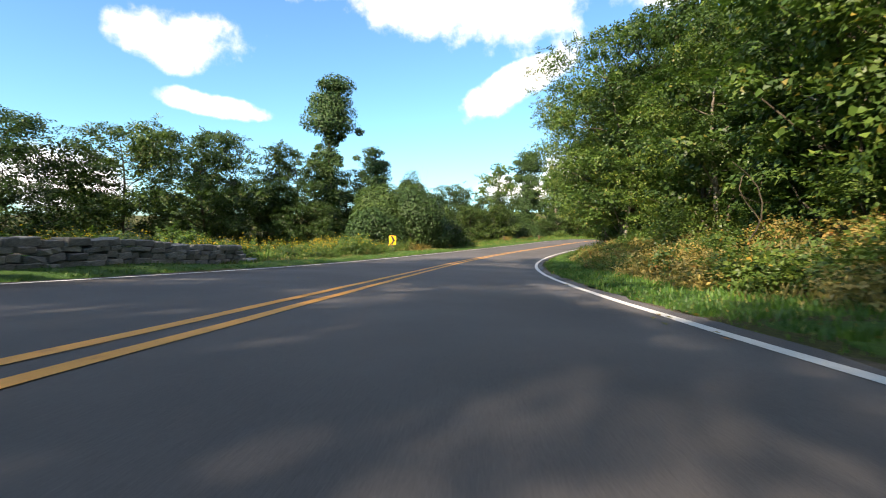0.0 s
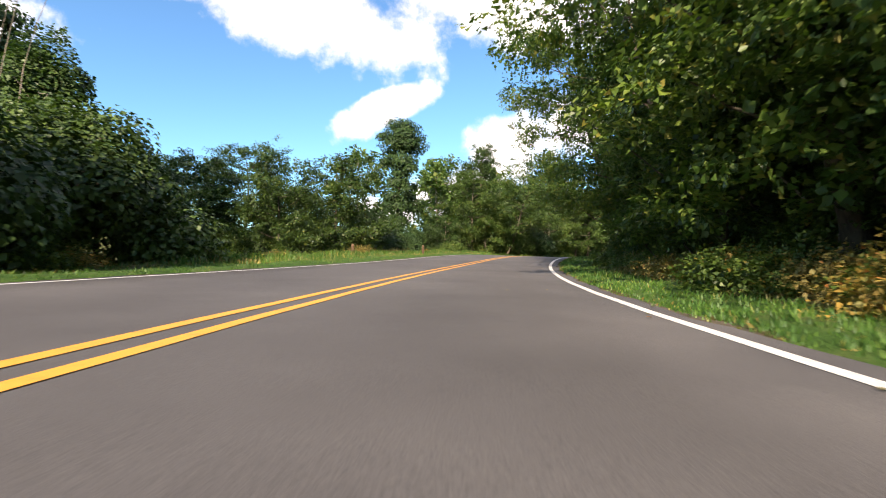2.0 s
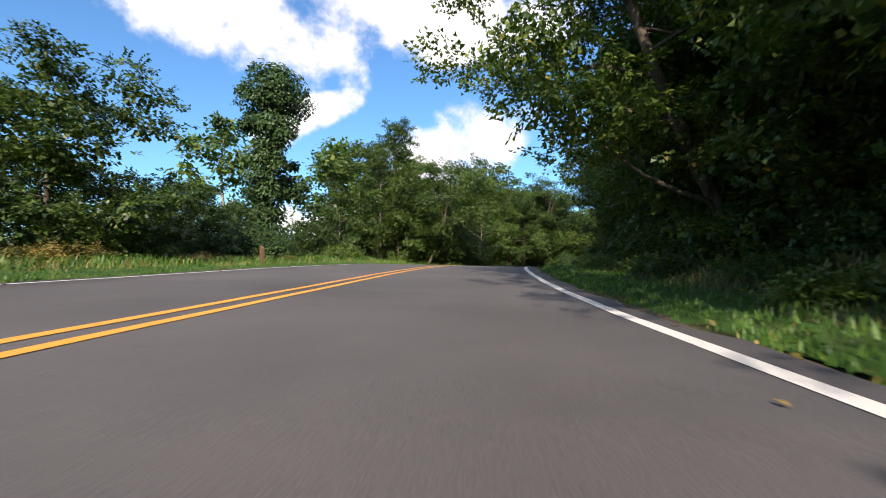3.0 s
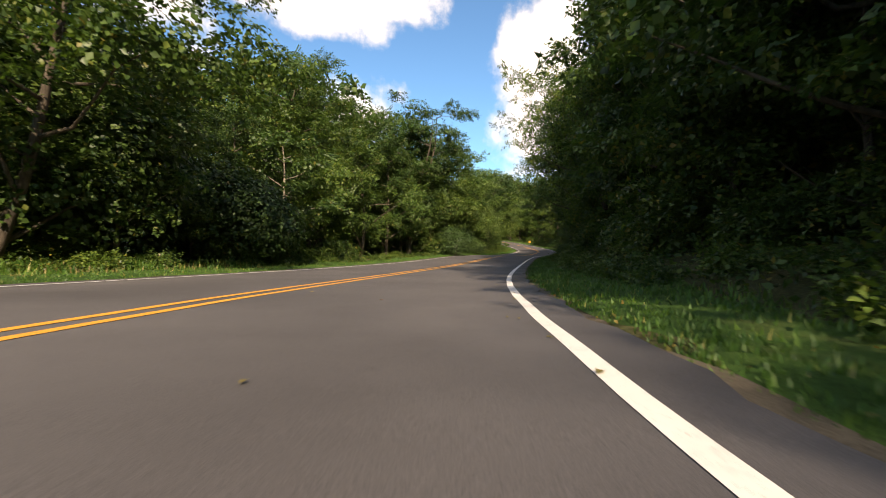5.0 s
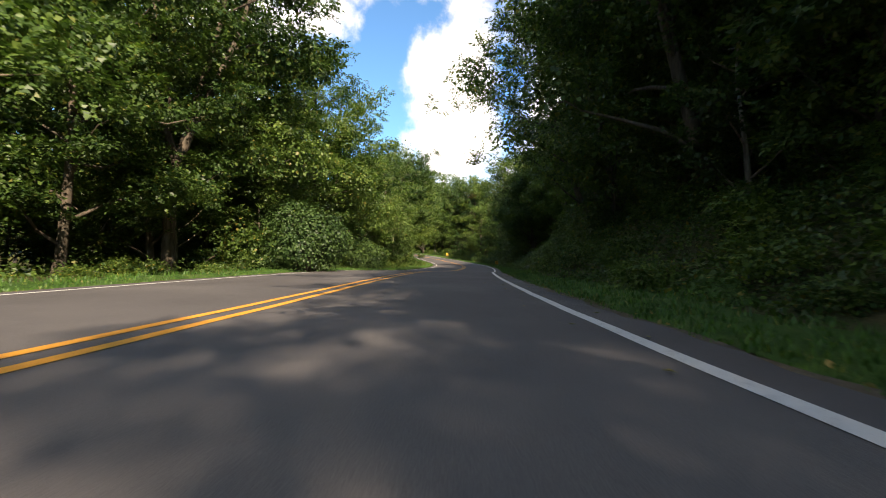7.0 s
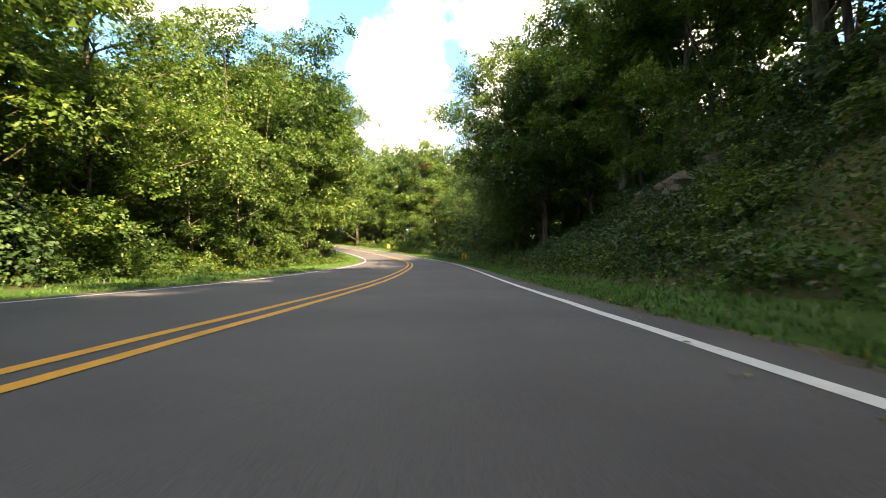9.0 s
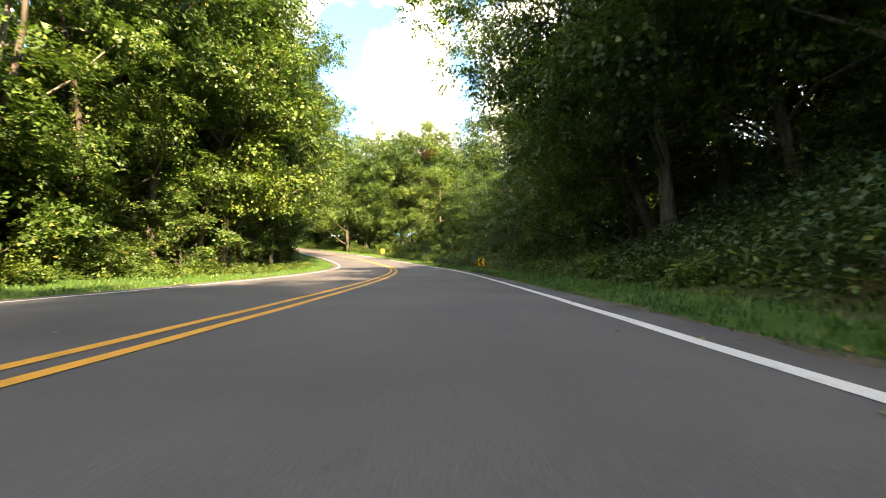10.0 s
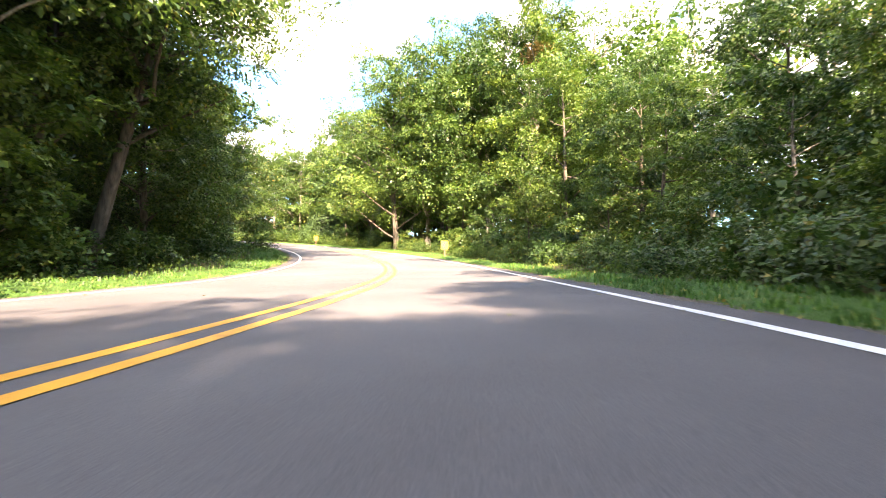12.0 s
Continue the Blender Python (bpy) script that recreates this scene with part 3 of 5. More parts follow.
R0, R1 = ROAD_START + 1.0, RS[-1] - 1.0
ragged = lambda s, k: 0.05 * np.sin(s * 1.9 + k) + 0.04 * np.sin(s * 4.7 + 2 * k)
road = new("road", strip("road", R0, R1, lambda s: EDGE_LINE + shoulder(s) + ragged(s, 0), lambda s: -EDGE_LINE - shoulder(s) - ragged(s, 2), 0.0, ASPHALT, 0.15, 0.5, 6))
tagged(road, "grey worn asphalt road with two lanes, curving through woods", "road", kind="structure")
for mid, wide, mat, label in ((YELLOW_LEFT, 0.12, PAINT_YELLOW, "solid yellow centre line of worn road paint"), (YELLOW_RIGHT, 0.12, PAINT_YELLOW, "solid yellow centre line of worn road paint"),
                              (EDGE_LINE, 0.10, PAINT_WHITE, "solid white edge line of worn road paint"), (-EDGE_LINE, 0.13, PAINT_WHITE, "solid white edge line of worn road paint")):
    wob = lambda s, m=mid: 0.006 * np.sin(s * 2.3 + m)
    line = new("lane_marking", strip("lane_marking", R0, R1, lambda s, m=mid, w=wide: m + w / 2 + wob(s), lambda s, m=mid, w=wide: m - w / 2 + wob(s), 0.005, mat))
    tagged(line, label, "lane marking", kind="structure")
for side, label in ((1, "gravel"), (-1, "gravel")):
    g = strip("gravel_edge", R0, R1, lambda s: side * (EDGE_LINE + shoulder(s) - 0.1), lambda s: side * (EDGE_LINE + shoulder(s) + np.interp(s, [95, 130, 180, 190], [0.10, 0.26, 0.3, 0.5]) + 0.07 * np.sin(s * 0.7) + 0.06 * np.sin(s * 2.9)), 0.006 - 0.02, GRAVEL)
    tagged(new("gravel_edge", g), "thin strip of brown gravel and grit beside the asphalt", "road edge", kind="structure")


def turf_strip(side, wide):
    s = np.arange(R0, R1, 0.5)
    rows = []
    for j in range(8):
        w = wide * (0.8 + 0.2 * np.sin(s * 0.23 + side) + 0.12 * np.sin(s * 0.9)) * j / 7
        x, y, _ = on_road(s, side * (EDGE_LINE + shoulder(s) + 0.16 + 0.06 * np.sin(s * 1.7) + w))
        z = height(x, y) + 0.012 + 0.03 * np.sin(math.pi * j / 7) if j else np.interp(s, RS, RZ) - 0.03
        rows.append(np.stack([x, y, z], 1))
    v = np.stack(rows, 1).reshape(-1, 3)
    i = (np.arange(len(s) - 1)[:, None] * 8 + np.arange(7)[None]).ravel()
    f = np.stack([i, i + 1, i + 9, i + 8], 1)
    return mesh_of("verge", v, f[:, ::-1] if side > 0 else f, TURF, True)


for side in (1, -1):
    tagged(new("verge", turf_strip(side, 2.3)), "green mown grass verge along the road", "verge", kind="structure")
# ---- plants, built once each, then set out along the road ----
rng = np.random.default_rng(5)


def row(protos, s0, s1, gap, d0, d1, lo, hi, label, category, group, sink=0.1):
    rng = np.random.default_rng(int(1000 + s0 * 7 + d0 * 13 + gap * 101))
    s = s0 + gap * rng.uniform(0.0, 0.5)
    while s < s1:
        place(protos[rng.integers(len(protos))], s, rng.uniform(d0, d1), rng.uniform(0, 360), rng.uniform(lo, hi), label, category, group, sink)
        s += gap * rng.uniform(0.7, 1.3)


PLANTS = {"ridge_woods": [], "hillside_woods": [], "outer_woods": [], "distant_woods": []}


def far_row(key, protos, s0, s1, gap, d0, d1, lo, hi):
    rng = np.random.default_rng(int(2000 + s0 * 7 + d0 * 13 + gap * 101))
    s = s0 + gap * rng.uniform(0.0, 0.5)
    while s < s1:
        x, y, _ = on_road(s, rng.uniform(d0, d1))
        PLANTS[key].append((protos[rng.integers(len(protos))], float(x), float(y), rng.uniform(0, 360), rng.uniform(lo, hi)))
        s += gap * rng.uniform(0.7, 1.3)


NEAR = [broadleaf("tree", 11, 15.0, 3.0, 4.8, 29000, 0.150, LEAF_OAK, BARK, lobes_n=17), broadleaf("tree", 12, 14.0, 2.0, 4.6, 29000, 0.145, LEAF_BRIGHT, BARK, lobes_n=17),
        broadleaf("tree", 13, 16.5, 5.0, 4.8, 29000, 0.150, LEAF_OAK, BARK, lobes_n=17), broadleaf("tree", 14, 12.5, 1.2, 4.4, 27000, 0.142, LEAF_SHRUB, BARK, lobes_n=17)]
MEADOW = [broadleaf("meadow_tree", 26, 12.0, 0.6, 4.6, 36000, 0.18, LEAF_MEADOW, BARK, lobes_n=27), broadleaf("meadow_tree", 27, 10.5, 0.4, 4.4, 33000, 0.17, LEAF_MEADOW, BARK, lobes_n=27),
          broadleaf("meadow_tree", 28, 7.0, 0.2, 3.5, 23000, 0.15, LEAF_MEADOW, BARK, lobes_n=22),
          broadleaf("meadow_tree", 29, 17.5, 1.0, 3.5, 30000, 0.18, LEAF_MEADOW, BARK, lobes_n=26)]
LIGHT = [broadleaf("tree", 54, 15.0, 3.4, 4.8, 23000, 0.150, LEAF_PALE_LIT, BARK, lobes_n=16), broadleaf("tree", 55, 14.0, 2.6, 4.6, 23000, 0.145, LEAF_PALE_LIT, BARK_PALE, lobes_n=15), broadleaf("tree", 56, 16.0, 4.6, 4.6, 22000, 0.150, LEAF_BRIGHT, BARK, lobes_n=15)]
TALL = [broadleaf("tree", 24, 19.0, 3.5, 5.6, 25000, 0.185, LEAF_BRIGHT, BARK, lobes_n=24), broadleaf("tree", 25, 18.0, 5.0, 5.4, 24000, 0.18, LEAF_OAK, BARK_PALE, lobes_n=22)]
BACK = [broadleaf("tree", 15, 17.0, 2.5, 5.0, 3000, 0.48, LEAF_OAK, BARK), broadleaf("tree", 16, 15.0, 1.5, 5.0, 3000, 0.48, LEAF_BRIGHT, BARK_PALE),
        broadleaf("tree", 17, 18.0, 3.0, 5.2, 3000, 0.50, LEAF_SHRUB, BARK)]
FAR_WOODS = [broadleaf("tree", 18, 17.0, 2.0, 5.0, 3600, 0.35, LEAF_BRIGHT, BARK_PALE, lobes_n=16), broadleaf("tree", 19, 15.5, 2.5, 4.6, 3600, 0.35, LEAF_SHRUB, BARK, lobes_n=16)]
SMALL = [broadleaf("small_tree", 21, 6.5, 0.8, 2.6, 6000, 0.16, LEAF_BRIGHT, BARK, lobes_n=12), broadleaf("small_tree", 22, 5.2, 0.5, 2.2, 5200, 0.15, LEAF_SHRUB, BARK, lobes_n=11),
         broadleaf("small_tree", 23, 7.5, 1.4, 2.6, 6000, 0.17, LEAF_OAK, BARK_PALE, lobes_n=12)]
SHRUB = [mound("shrub", 31, 1.5, 1.4, 1.7, 2400, 0.13, LEAF_SHRUB, stems=True), mound("shrub", 32, 1.2, 1.2, 1.3, 2000, 0.12, LEAF_BRIGHT, stems=True), mound("shrub", 33, 1.3, 1.4, 1.5, 2200, 0.13, LEAF_OAK, stems=True)]
DRY = [mound("dry_weeds", 34, 1.0, 1.1, 0.7, 1500, 0.07, LEAF_DRY), mound("dry_weeds", 35, 0.8, 0.9, 0.6, 1300, 0.07, STRAW), mound("green_weeds", 40, 1.0, 1.0, 0.7, 1500, 0.08, LEAF_SHRUB)]
LOW = [mound("weed_clump", 36, 0.9, 0.9, 0.6, 1100, 0.09, LEAF_BRIGHT), mound("weed_clump", 37, 0.8, 0.8, 0.45, 1000, 0.08, LEAF_SHRUB)]


def draped(name, seed, rx, ry, rz, n, size, lumps):
    """A thicket draped with vines: overlapping leaves that hang like shingles over rounded lumps."""
    g = np.random.default_rng(seed)
    root = new(name)
    lobes = [((0, 0, rz * 0.40), (rx * 0.68, ry * 0.68, rz * 0.50))]
    for i in range(lumps):
        a, e = i * 2.4 + g.uniform(-0.3, 0.3), g.uniform(0.0, 1.0)
        r = min(rx, ry) * g.uniform(0.28, 0.50)
        lobes.append(((math.cos(a) * rx * 0.64 * (1.05 - 0.6 * e), math.sin(a) * ry * 0.64 * (1.05 - 0.6 * e), rz * (0.14 + 0.58 * e)), (r, r, r * 0.95)))
    at, out = lobe_points(g, lobes, n, depth=0.14, under=0.8, ragged=0.55)
    v, f = leaves(g, at, out, size, droop=0.9, loose=0.40, slim=0.8)
    at2, out2 = lobe_points(g, [(l[0], tuple(q * 0.74 for q in l[1])) for l in lobes], n // 3, depth=0.4)
    v2, f2 = leaves(g, at2, out2, size * 1.6, slim=0.9)
    v, f = np.concatenate([v, v2]), np.concatenate([f, f2 + len(v)])
    v[:, 2] = np.maximum(v[:, 2], -0.1)
    part_mesh("vine_leaves", mesh_of("vine_leaves", v, f, LEAF_VINE), root)
    for i in range(5):
        sv, sf = tube(bent_line(g, (g.uniform(-0.2, 0.2) * rx, g.uniform(-0.2, 0.2) * ry, -0.3), (g.uniform(-0.25, 0.25) * rx, g.uniform(-0.25, 0.25) * ry, rz * 0.75), 6, 0.4), np.linspace(0.09, 0.03, 6), 6)
        part_mesh("stem", mesh_of("stem", sv, sf, BARK, True), root)
    return root


VINES = [draped("vine_thicket", 38, 3.4, 3.2, 4.6, 9500, 0.125, 12), draped("vine_thicket", 39, 3.0, 3.4, 3.6, 8000, 0.12, 11)]


def goldenrod(seed):
    """A clump of tall weeds with plumes of yellow flowers."""
    g = np.random.default_rng(seed)
    root = new("goldenrod")
    st, lv, lo, fl, fo = [], [], [], [], []
    for i in range(26):
        x, y, h = g.normal(0, 0.45), g.normal(0, 0.45), g.uniform(0.5, 1.05)
        line = bent_line(g, (x, y, -0.1), (x + g.normal(0, 0.12), y + g.normal(0, 0.12), h), 4, 0.04)
        st.append(tube(line, (0.008, 0.007, 0.005, 0.003), 3))
        n = 16
        t = g.uniform(0.1, 0.85, n)
        lv.append(np.stack([np.interp(t, np.linspace(0, 1, 4), line[:, j]) for j in range(3)], 1))
        a = g.uniform(0, 6.28, n)
        lo.append(np.stack([np.cos(a), np.sin(a), np.full(n, 0.2)], 1))
        m = 11 if g.random() < 0.24 else 1
        fl.append(line[-1] + g.normal(0, 1, (m, 3)) * [0.07, 0.07, 0.09])
        fo.append(g.normal(0, 1, (m, 3)))
    sv, sf = join(st)
    part_mesh("stalk", mesh_of("stalk", sv, sf, GRASS), root, kind="stuff")
    v, f = leaves(g, np.concatenate(lv), np.concatenate(lo), 0.13, slim=0.28)
    part_mesh("foliage", mesh_of("foliage", v, f, LEAF_BRIGHT), root, kind="stuff")
    v, f = leaves(g, np.concatenate(fl), np.concatenate(fo), 0.06)
    part_mesh("flower_plume", mesh_of("flower_plume", v, f, FLOWER), root, "yellow plumes of small flowers", "stuff")
    return root


GOLD = [goldenrod(41), goldenrod(42)]
HILL = "green broadleaf tree on the wooded bank above the road"
LEFT = "leafy broadleaf tree in the woods beside the road"
FAR = "tall sunlit broadleaf tree where the road bends"

# the meadow side: scattered trees, vine-hung dead trees, thickets
tower = vine_column("vine_covered_tree", 51, 20.0, 1.35, 15000, 0.23, LEAF_VINE, 1.5)
set_at(tower, -13.6, 49.0, 20, 1.0, "tall dead tree wrapped in climbing vines with a bushy head", "tree")
tower2 = vine_column("vine_covered_tree", 52, 17.6, 2.0, 18000, 0.24, LEAF_VINE, 0.6)
set_at(tower2, 12.5, 87.2, 60, 1.0, "narrow dead tree hung with ragged climbing vines", "tree")
tower3 = vine_column("vine_covered_tree", 53, 13.6, 1.5, 9000, 0.22, LEAF_VINE, 0.5)
set_at(tower3, -10.6, 58.5, 100, 1.0, "short dead tree wrapped in climbing vines", "tree")
for x, y, k, size in ((-28.5, 27.0, 1, 0.98), (-24.6, 32.5, 1, 1.0), (-22.8, 41.2, 0, 1.02), (-16.8, 46.6, 0, 0.93), (-12.8, 52.0, 1, 0.9), (-35.0, 41.0, 2, 1.0), (-28.0, 52.0, 0, 0.8), (-13.6, 44.6, 2, 0.72), (-19.8, 47.0, 2, 1.0), (-9.0, 51.0, 2, 0.95)):
    set_at(MEADOW[k], x, y, 70 * k + x * 31, size, "dense dark green round-crowned tree at a meadow's edge", "tree", "meadow trees")


for seed, x, y, rx, ry, rz in ((61, -6.0, 42.0, 4.3, 4.0, 7.0), (62, -3.0, 41.0, 3.5, 3.4, 6.3), (64, -6.0, 36.4, 2.9, 2.7, 4.1), (63, -1.6, 46.6, 3.4, 3.0, 5.0), (65, -4.8, 51.2, 2.2, 2.2, 9.6), (66, -8.2, 47.5, 3.4, 3.2, 6.6)):
    heap = draped("vine_heap", seed, rx, ry, rz, int(2500 * rx * rz / 4), 0.15, 15)
    set_at(heap, x, y, seed * 40, 1.0, "rounded heap of dense climbing vines smothering shrubs", "vine thicket", "vine heaps")
for x, y, k, size in ((-1.6, 69.6, 1, 0.86), (-4.6, 65.5, 2, 1.05), (5.2, 66.2, 2, 1.0), (1.8, 62.0, 2, 0.74), (8.4, 74.0, 2, 0.62), (10.2, 80.0, 2, 0.62), (6.0, 84.0, 2, 0.85), (15.6, 85.5, 2, 0.55), (25.8, 97.6, 3, 1.0), (21.5, 92.5, 2, 0.72), (33.0, 103.0, 1, 0.8),
                      (30.0, 110.0, 0, 1.2), (-9.0, 73.0, 1, 0.85), (18.0, 90.5, 2, 0.7), (1.0, 78.0, 2, 1.0)):
    set_at(MEADOW[k], x, y, 50 * k + 29 * x, size, "dense spreading tree behind the grassy road edge", "tree", "meadow trees")
row(VINES, 58, 86, 5.0, 12, 15, 0.55, 0.8, "low thicket of vines and shrubs beyond the grass", "shrub", "meadow thickets")
row(SMALL, 84, 100, 4.0, 9.5, 13, 0.7, 1.0, "young leafy tree at the woodland edge", "tree", "edge saplings")
row(SHRUB, -20, 30, 4.0, 15, 30, 0.9, 1.6, "green shrub in the meadow", "shrub", "meadow shrubs")
far_row("ridge_woods", BACK, -30, 60, 9.0, 48, 70, 0.45, 0.6)
far_row("ridge_woods", BACK, 50, 100, 8.0, 30, 48, 0.5, 0.75)
for s, d in [(rng.uniform(12, 30), rng.uniform(6.3, 10.5)) for _ in range(40)]:
    place(GOLD[rng.integers(2)], s, d + max(0, 0.12 * (22 - s)), rng.uniform(0, 360), rng.uniform(0.75, 1.15), "clump of tall weeds with yellow goldenrod flowers", "wildflowers", "goldenrod meadow", 0.02)
for s, d in [(rng.uniform(-8, 31), rng.uniform(8.0, 16)) for _ in range(26)]:
    place(GOLD[rng.integers(2)], s, d, rng.uniform(0, 360), rng.uniform(0.8, 1.2), "clump of tall weeds with yellow goldenrod flowers", "wildflowers", "goldenrod meadow", 0.02)
for s, d in [(rng.uniform(22, 90), rng.uniform(6.6, 9.5)) for _ in range(60)]:
    place((LOW + DRY + [SHRUB[1]])[rng.integers(6)], s, d + (1.5 if s > 50 else 0), rng.uniform(0, 360), rng.uniform(0.6, 1.0), "clump of green and straw-coloured roadside weeds", "weeds", "verge weeds", 0.03)
for s, d in [(rng.uniform(8, 31), rng.uniform(6.6, 11)) for _ in range(36)]:
    place((LOW + [DRY[2]])[rng.integers(3)], s, d, rng.uniform(0, 360), rng.uniform(0.7, 1.1), "clump of leafy green weeds in the meadow", "weeds", "meadow weeds", 0.03)
# the trees behind the start that throw shade on the road
for s, d, k, size in ((0.5, 9.4, 2, 1.1), (-10, 8.0, 0, 1.0), (-14, 13.0, 3, 1.1), (-19, 8.5, 2, 1.0), (-5, 17.0, 1, 1.05), (-20, 20.0, 0, 1.1)):
    place(NEAR[k], s, d, s * 31 + d, size, LEFT, "tree", "shade trees")

# woods on the outer side
row(NEAR, 92, 106, 4.0, 8.8, 10.8, 0.5, 0.64, LEFT, "tree", "outer woods")
row(NEAR, 106, 117, 4.2, 11.0, 13.0, 0.74, 0.92, LEFT, "tree", "outer woods")
row(NEAR, 118, 134, 4.2, 8.8, 10.8, 0.76, 0.92, LEFT, "tree", "outer woods")
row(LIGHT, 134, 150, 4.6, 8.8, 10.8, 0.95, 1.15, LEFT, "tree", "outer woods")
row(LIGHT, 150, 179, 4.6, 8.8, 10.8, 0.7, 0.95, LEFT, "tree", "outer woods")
row(TALL, 180, 200, 4.6, 9.0, 11.0, 0.85, 1.0, LEFT, "tree", "outer woods")
far_row("outer_woods", BACK, 96, 112, 5.0, 14.5, 19, 0.6, 0.8)
far_row("outer_woods", BACK, 112, 150, 5.0, 14.5, 19, 0.85, 1.1)
far_row("outer_woods", BACK, 150, 196, 6.0, 14.5, 19, 0.6, 0.8)
far_row("outer_woods", BACK, 88, 200, 7.0, 23, 32, 0.9, 1.2)
row(SMALL, 94, 112, 3.2, 7.4, 10.0, 0.55, 0.95, "young leafy tree at the woodland edge", "tree", "edge saplings")
row(SMALL, 128, 140, 6.0, 8.0, 11.0, 0.55, 0.9, "young leafy tree at the woodland edge", "tree", "edge saplings")
row(SMALL, 140, 176, 3.2, 7.4, 10.0, 0.55, 0.95, "young leafy tree at the woodland edge", "tree", "edge saplings")
row(SMALL, 176, 206, 4.5, 8.8, 11.5, 0.55, 0.85, "young leafy tree at the woodland edge", "tree", "edge saplings")
row(SHRUB, 94, 114, 2.8, 7.2, 9.0, 0.6, 1.0, "leafy shrub under the roadside trees", "shrub", "edge shrubs")
row(SHRUB, 126, 140, 4.0, 7.8, 10.0, 0.5, 0.8, "leafy shrub under the roadside trees", "shrub", "edge shrubs")
row(SHRUB, 140, 176, 2.8, 7.2, 9.0, 0.6, 1.0, "leafy shrub under the roadside trees", "shrub", "edge shrubs")
row(SHRUB, 176, 206, 5.5, 8.6, 11.0, 0.4, 0.65, "leafy shrub under the roadside trees", "shrub", "edge shrubs")
row(SHRUB, 96, 206, 3.0, 11.5, 17.0, 0.9, 1.5, "leafy shrub under the roadside trees", "shrub", "edge shrubs")
row(SMALL, 162, 206, 2.6, 10.0, 14.0, 0.75, 1.15, "young leafy tree under the taller trees", "tree", "inner saplings")
row(SHRUB, 164, 206, 2.4, 9.6, 13.0, 0.7, 1.2, "leafy shrub under the roadside trees", "shrub", "edge shrubs")
row(SMALL, 96, 206, 4.0, 12.0, 20.0, 0.8, 1.1, "young leafy tree deep in the woods", "tree", "inner saplings")
row(LOW, 88, 196, 1.7, 6.0, 7.2, 0.5, 0.9, "low clump of bright green weeds on the verge", "weeds", "verge weeds", 0.03)
place(NEAR[1], 94.0, 10.4, 40, 0.8, LEFT, "tree", "outer woods")
place(NEAR[0], 90.0, 12.0, 130, 0.8, LEFT, "tree", "outer woods")
place(VINES[0], 101, 8.6, 10, 1.15, "vine-hung thicket crowding the road edge", "shrub", "edge thickets")
place(VINES[0], 96, 10.0, 100, 1.5, "vine-hung thicket crowding the road edge", "shrub", "edge thickets")
set_at(VINES[0], 60.8, 112.2, 60, 0.8, "tall bush hung with bright vines beside the road", "shrub", "edge thickets")
place(VINES[1], 147, 7.8, 40, 0.95, "bright green rounded bush beside the road", "shrub", "edge thickets")
place(VINES[1], 151, 8.6, 200, 0.8, "bright green rounded bush beside the road", "shrub", "edge thickets")


def stem_tree(name, seed, tall, thick, lean, fork, bark, n=9000, leaf=LEAF_OAK):
    """A big trunk close to the road, forked, with its crown high up."""
    g = np.random.default_rng(seed)
    root = new(name)
    pieces, lobes = [], []
    a = np.array([0, 0, -0.5])
    knee = np.array([lean[0] * 0.25, lean[1] * 0.25, tall * 0.28])
    pieces.append(tube(bent_line(g, a, knee, 7, 0.12), thick * np.array([1.5, 1.12, 1.0, 0.95, 0.9, 0.88, 0.85]), 12))
    for i in range(fork):
        w = g.uniform(0, 6.28)
        tip = np.array([lean[0] + math.cos(w + i * 2.2) * tall * 0.13, lean[1] + math.sin(w + i * 2.2) * tall * 0.13, tall * g.uniform(0.82, 0.95)])
        line = bent_line(g, knee - [0, 0, 0.15], tip, 8, tall * 0.02)
        pieces.append(tube(line, thick * np.linspace(0.72, 0.12, 8), 9))
        for j in range(6):
            q = g.uniform(0.35, 1.0)
            p = np.array([np.interp(q, np.linspace(0, 1, 8), line[:, c]) for c in range(3)])
            b = g.uniform(0, 6.28)
            e = p + [math.cos(b) * tall * 0.17, math.sin(b) * tall * 0.17, g.uniform(0.2, 1.2)]
            pieces.append(tube(bent_line(g, p, e, 4, 0.2), thick * np.linspace(0.2, 0.04, 4), 5))
            r = tall * g.uniform(0.075, 0.12)
            lobes.append((tuple(e), (r * 1.2, r * 1.2, r * 0.75)))
    tv, tf = join(pieces)
    part_mesh("trunk", mesh_of("trunk", tv, tf, bark, True), root)
    v, f = foliage(g, lobes, n * 2, 0.19, inner=0.15, layers=4)
    part_mesh("crown", mesh_of("crown", v, f, leaf), root)
    return root


set_at(stem_tree("forked_tree", 71, 18.0, 0.34, (1.5, 1.0), 3, BARK_PALE), 102.0, 148.0, 0, 1.0, "large forked tree with pale peeling bark near the verge", "tree")
set_at(stem_tree("leaning_tree", 72, 19.0, 0.30, (3.5, 2.5), 2, BARK), 110.0, 156.4, 0, 1.0, "large dark tree leaning over the verge", "tree")
set_at(stem_tree("leaning_tree", 73, 17.0, 0.24, (2.5, 2.0), 2, BARK), 107.6, 155.5, 40, 1.0, "dark slender tree leaning beside a larger one", "tree")
set_at(stem_tree("forked_tree", 74, 15.0, 0.24, (-1.0, 0.6), 2, BARK), 98.3, 146.9, 80, 1.0, "dark-barked tree at the woodland edge", "tree")
set_at(stem_tree("large_tree", 76, 19.0, 0.32, (-0.8, 0.5), 3, BARK), 124.9, 140.7, 30, 1.0, "large straight tree behind the bend sign", "tree")
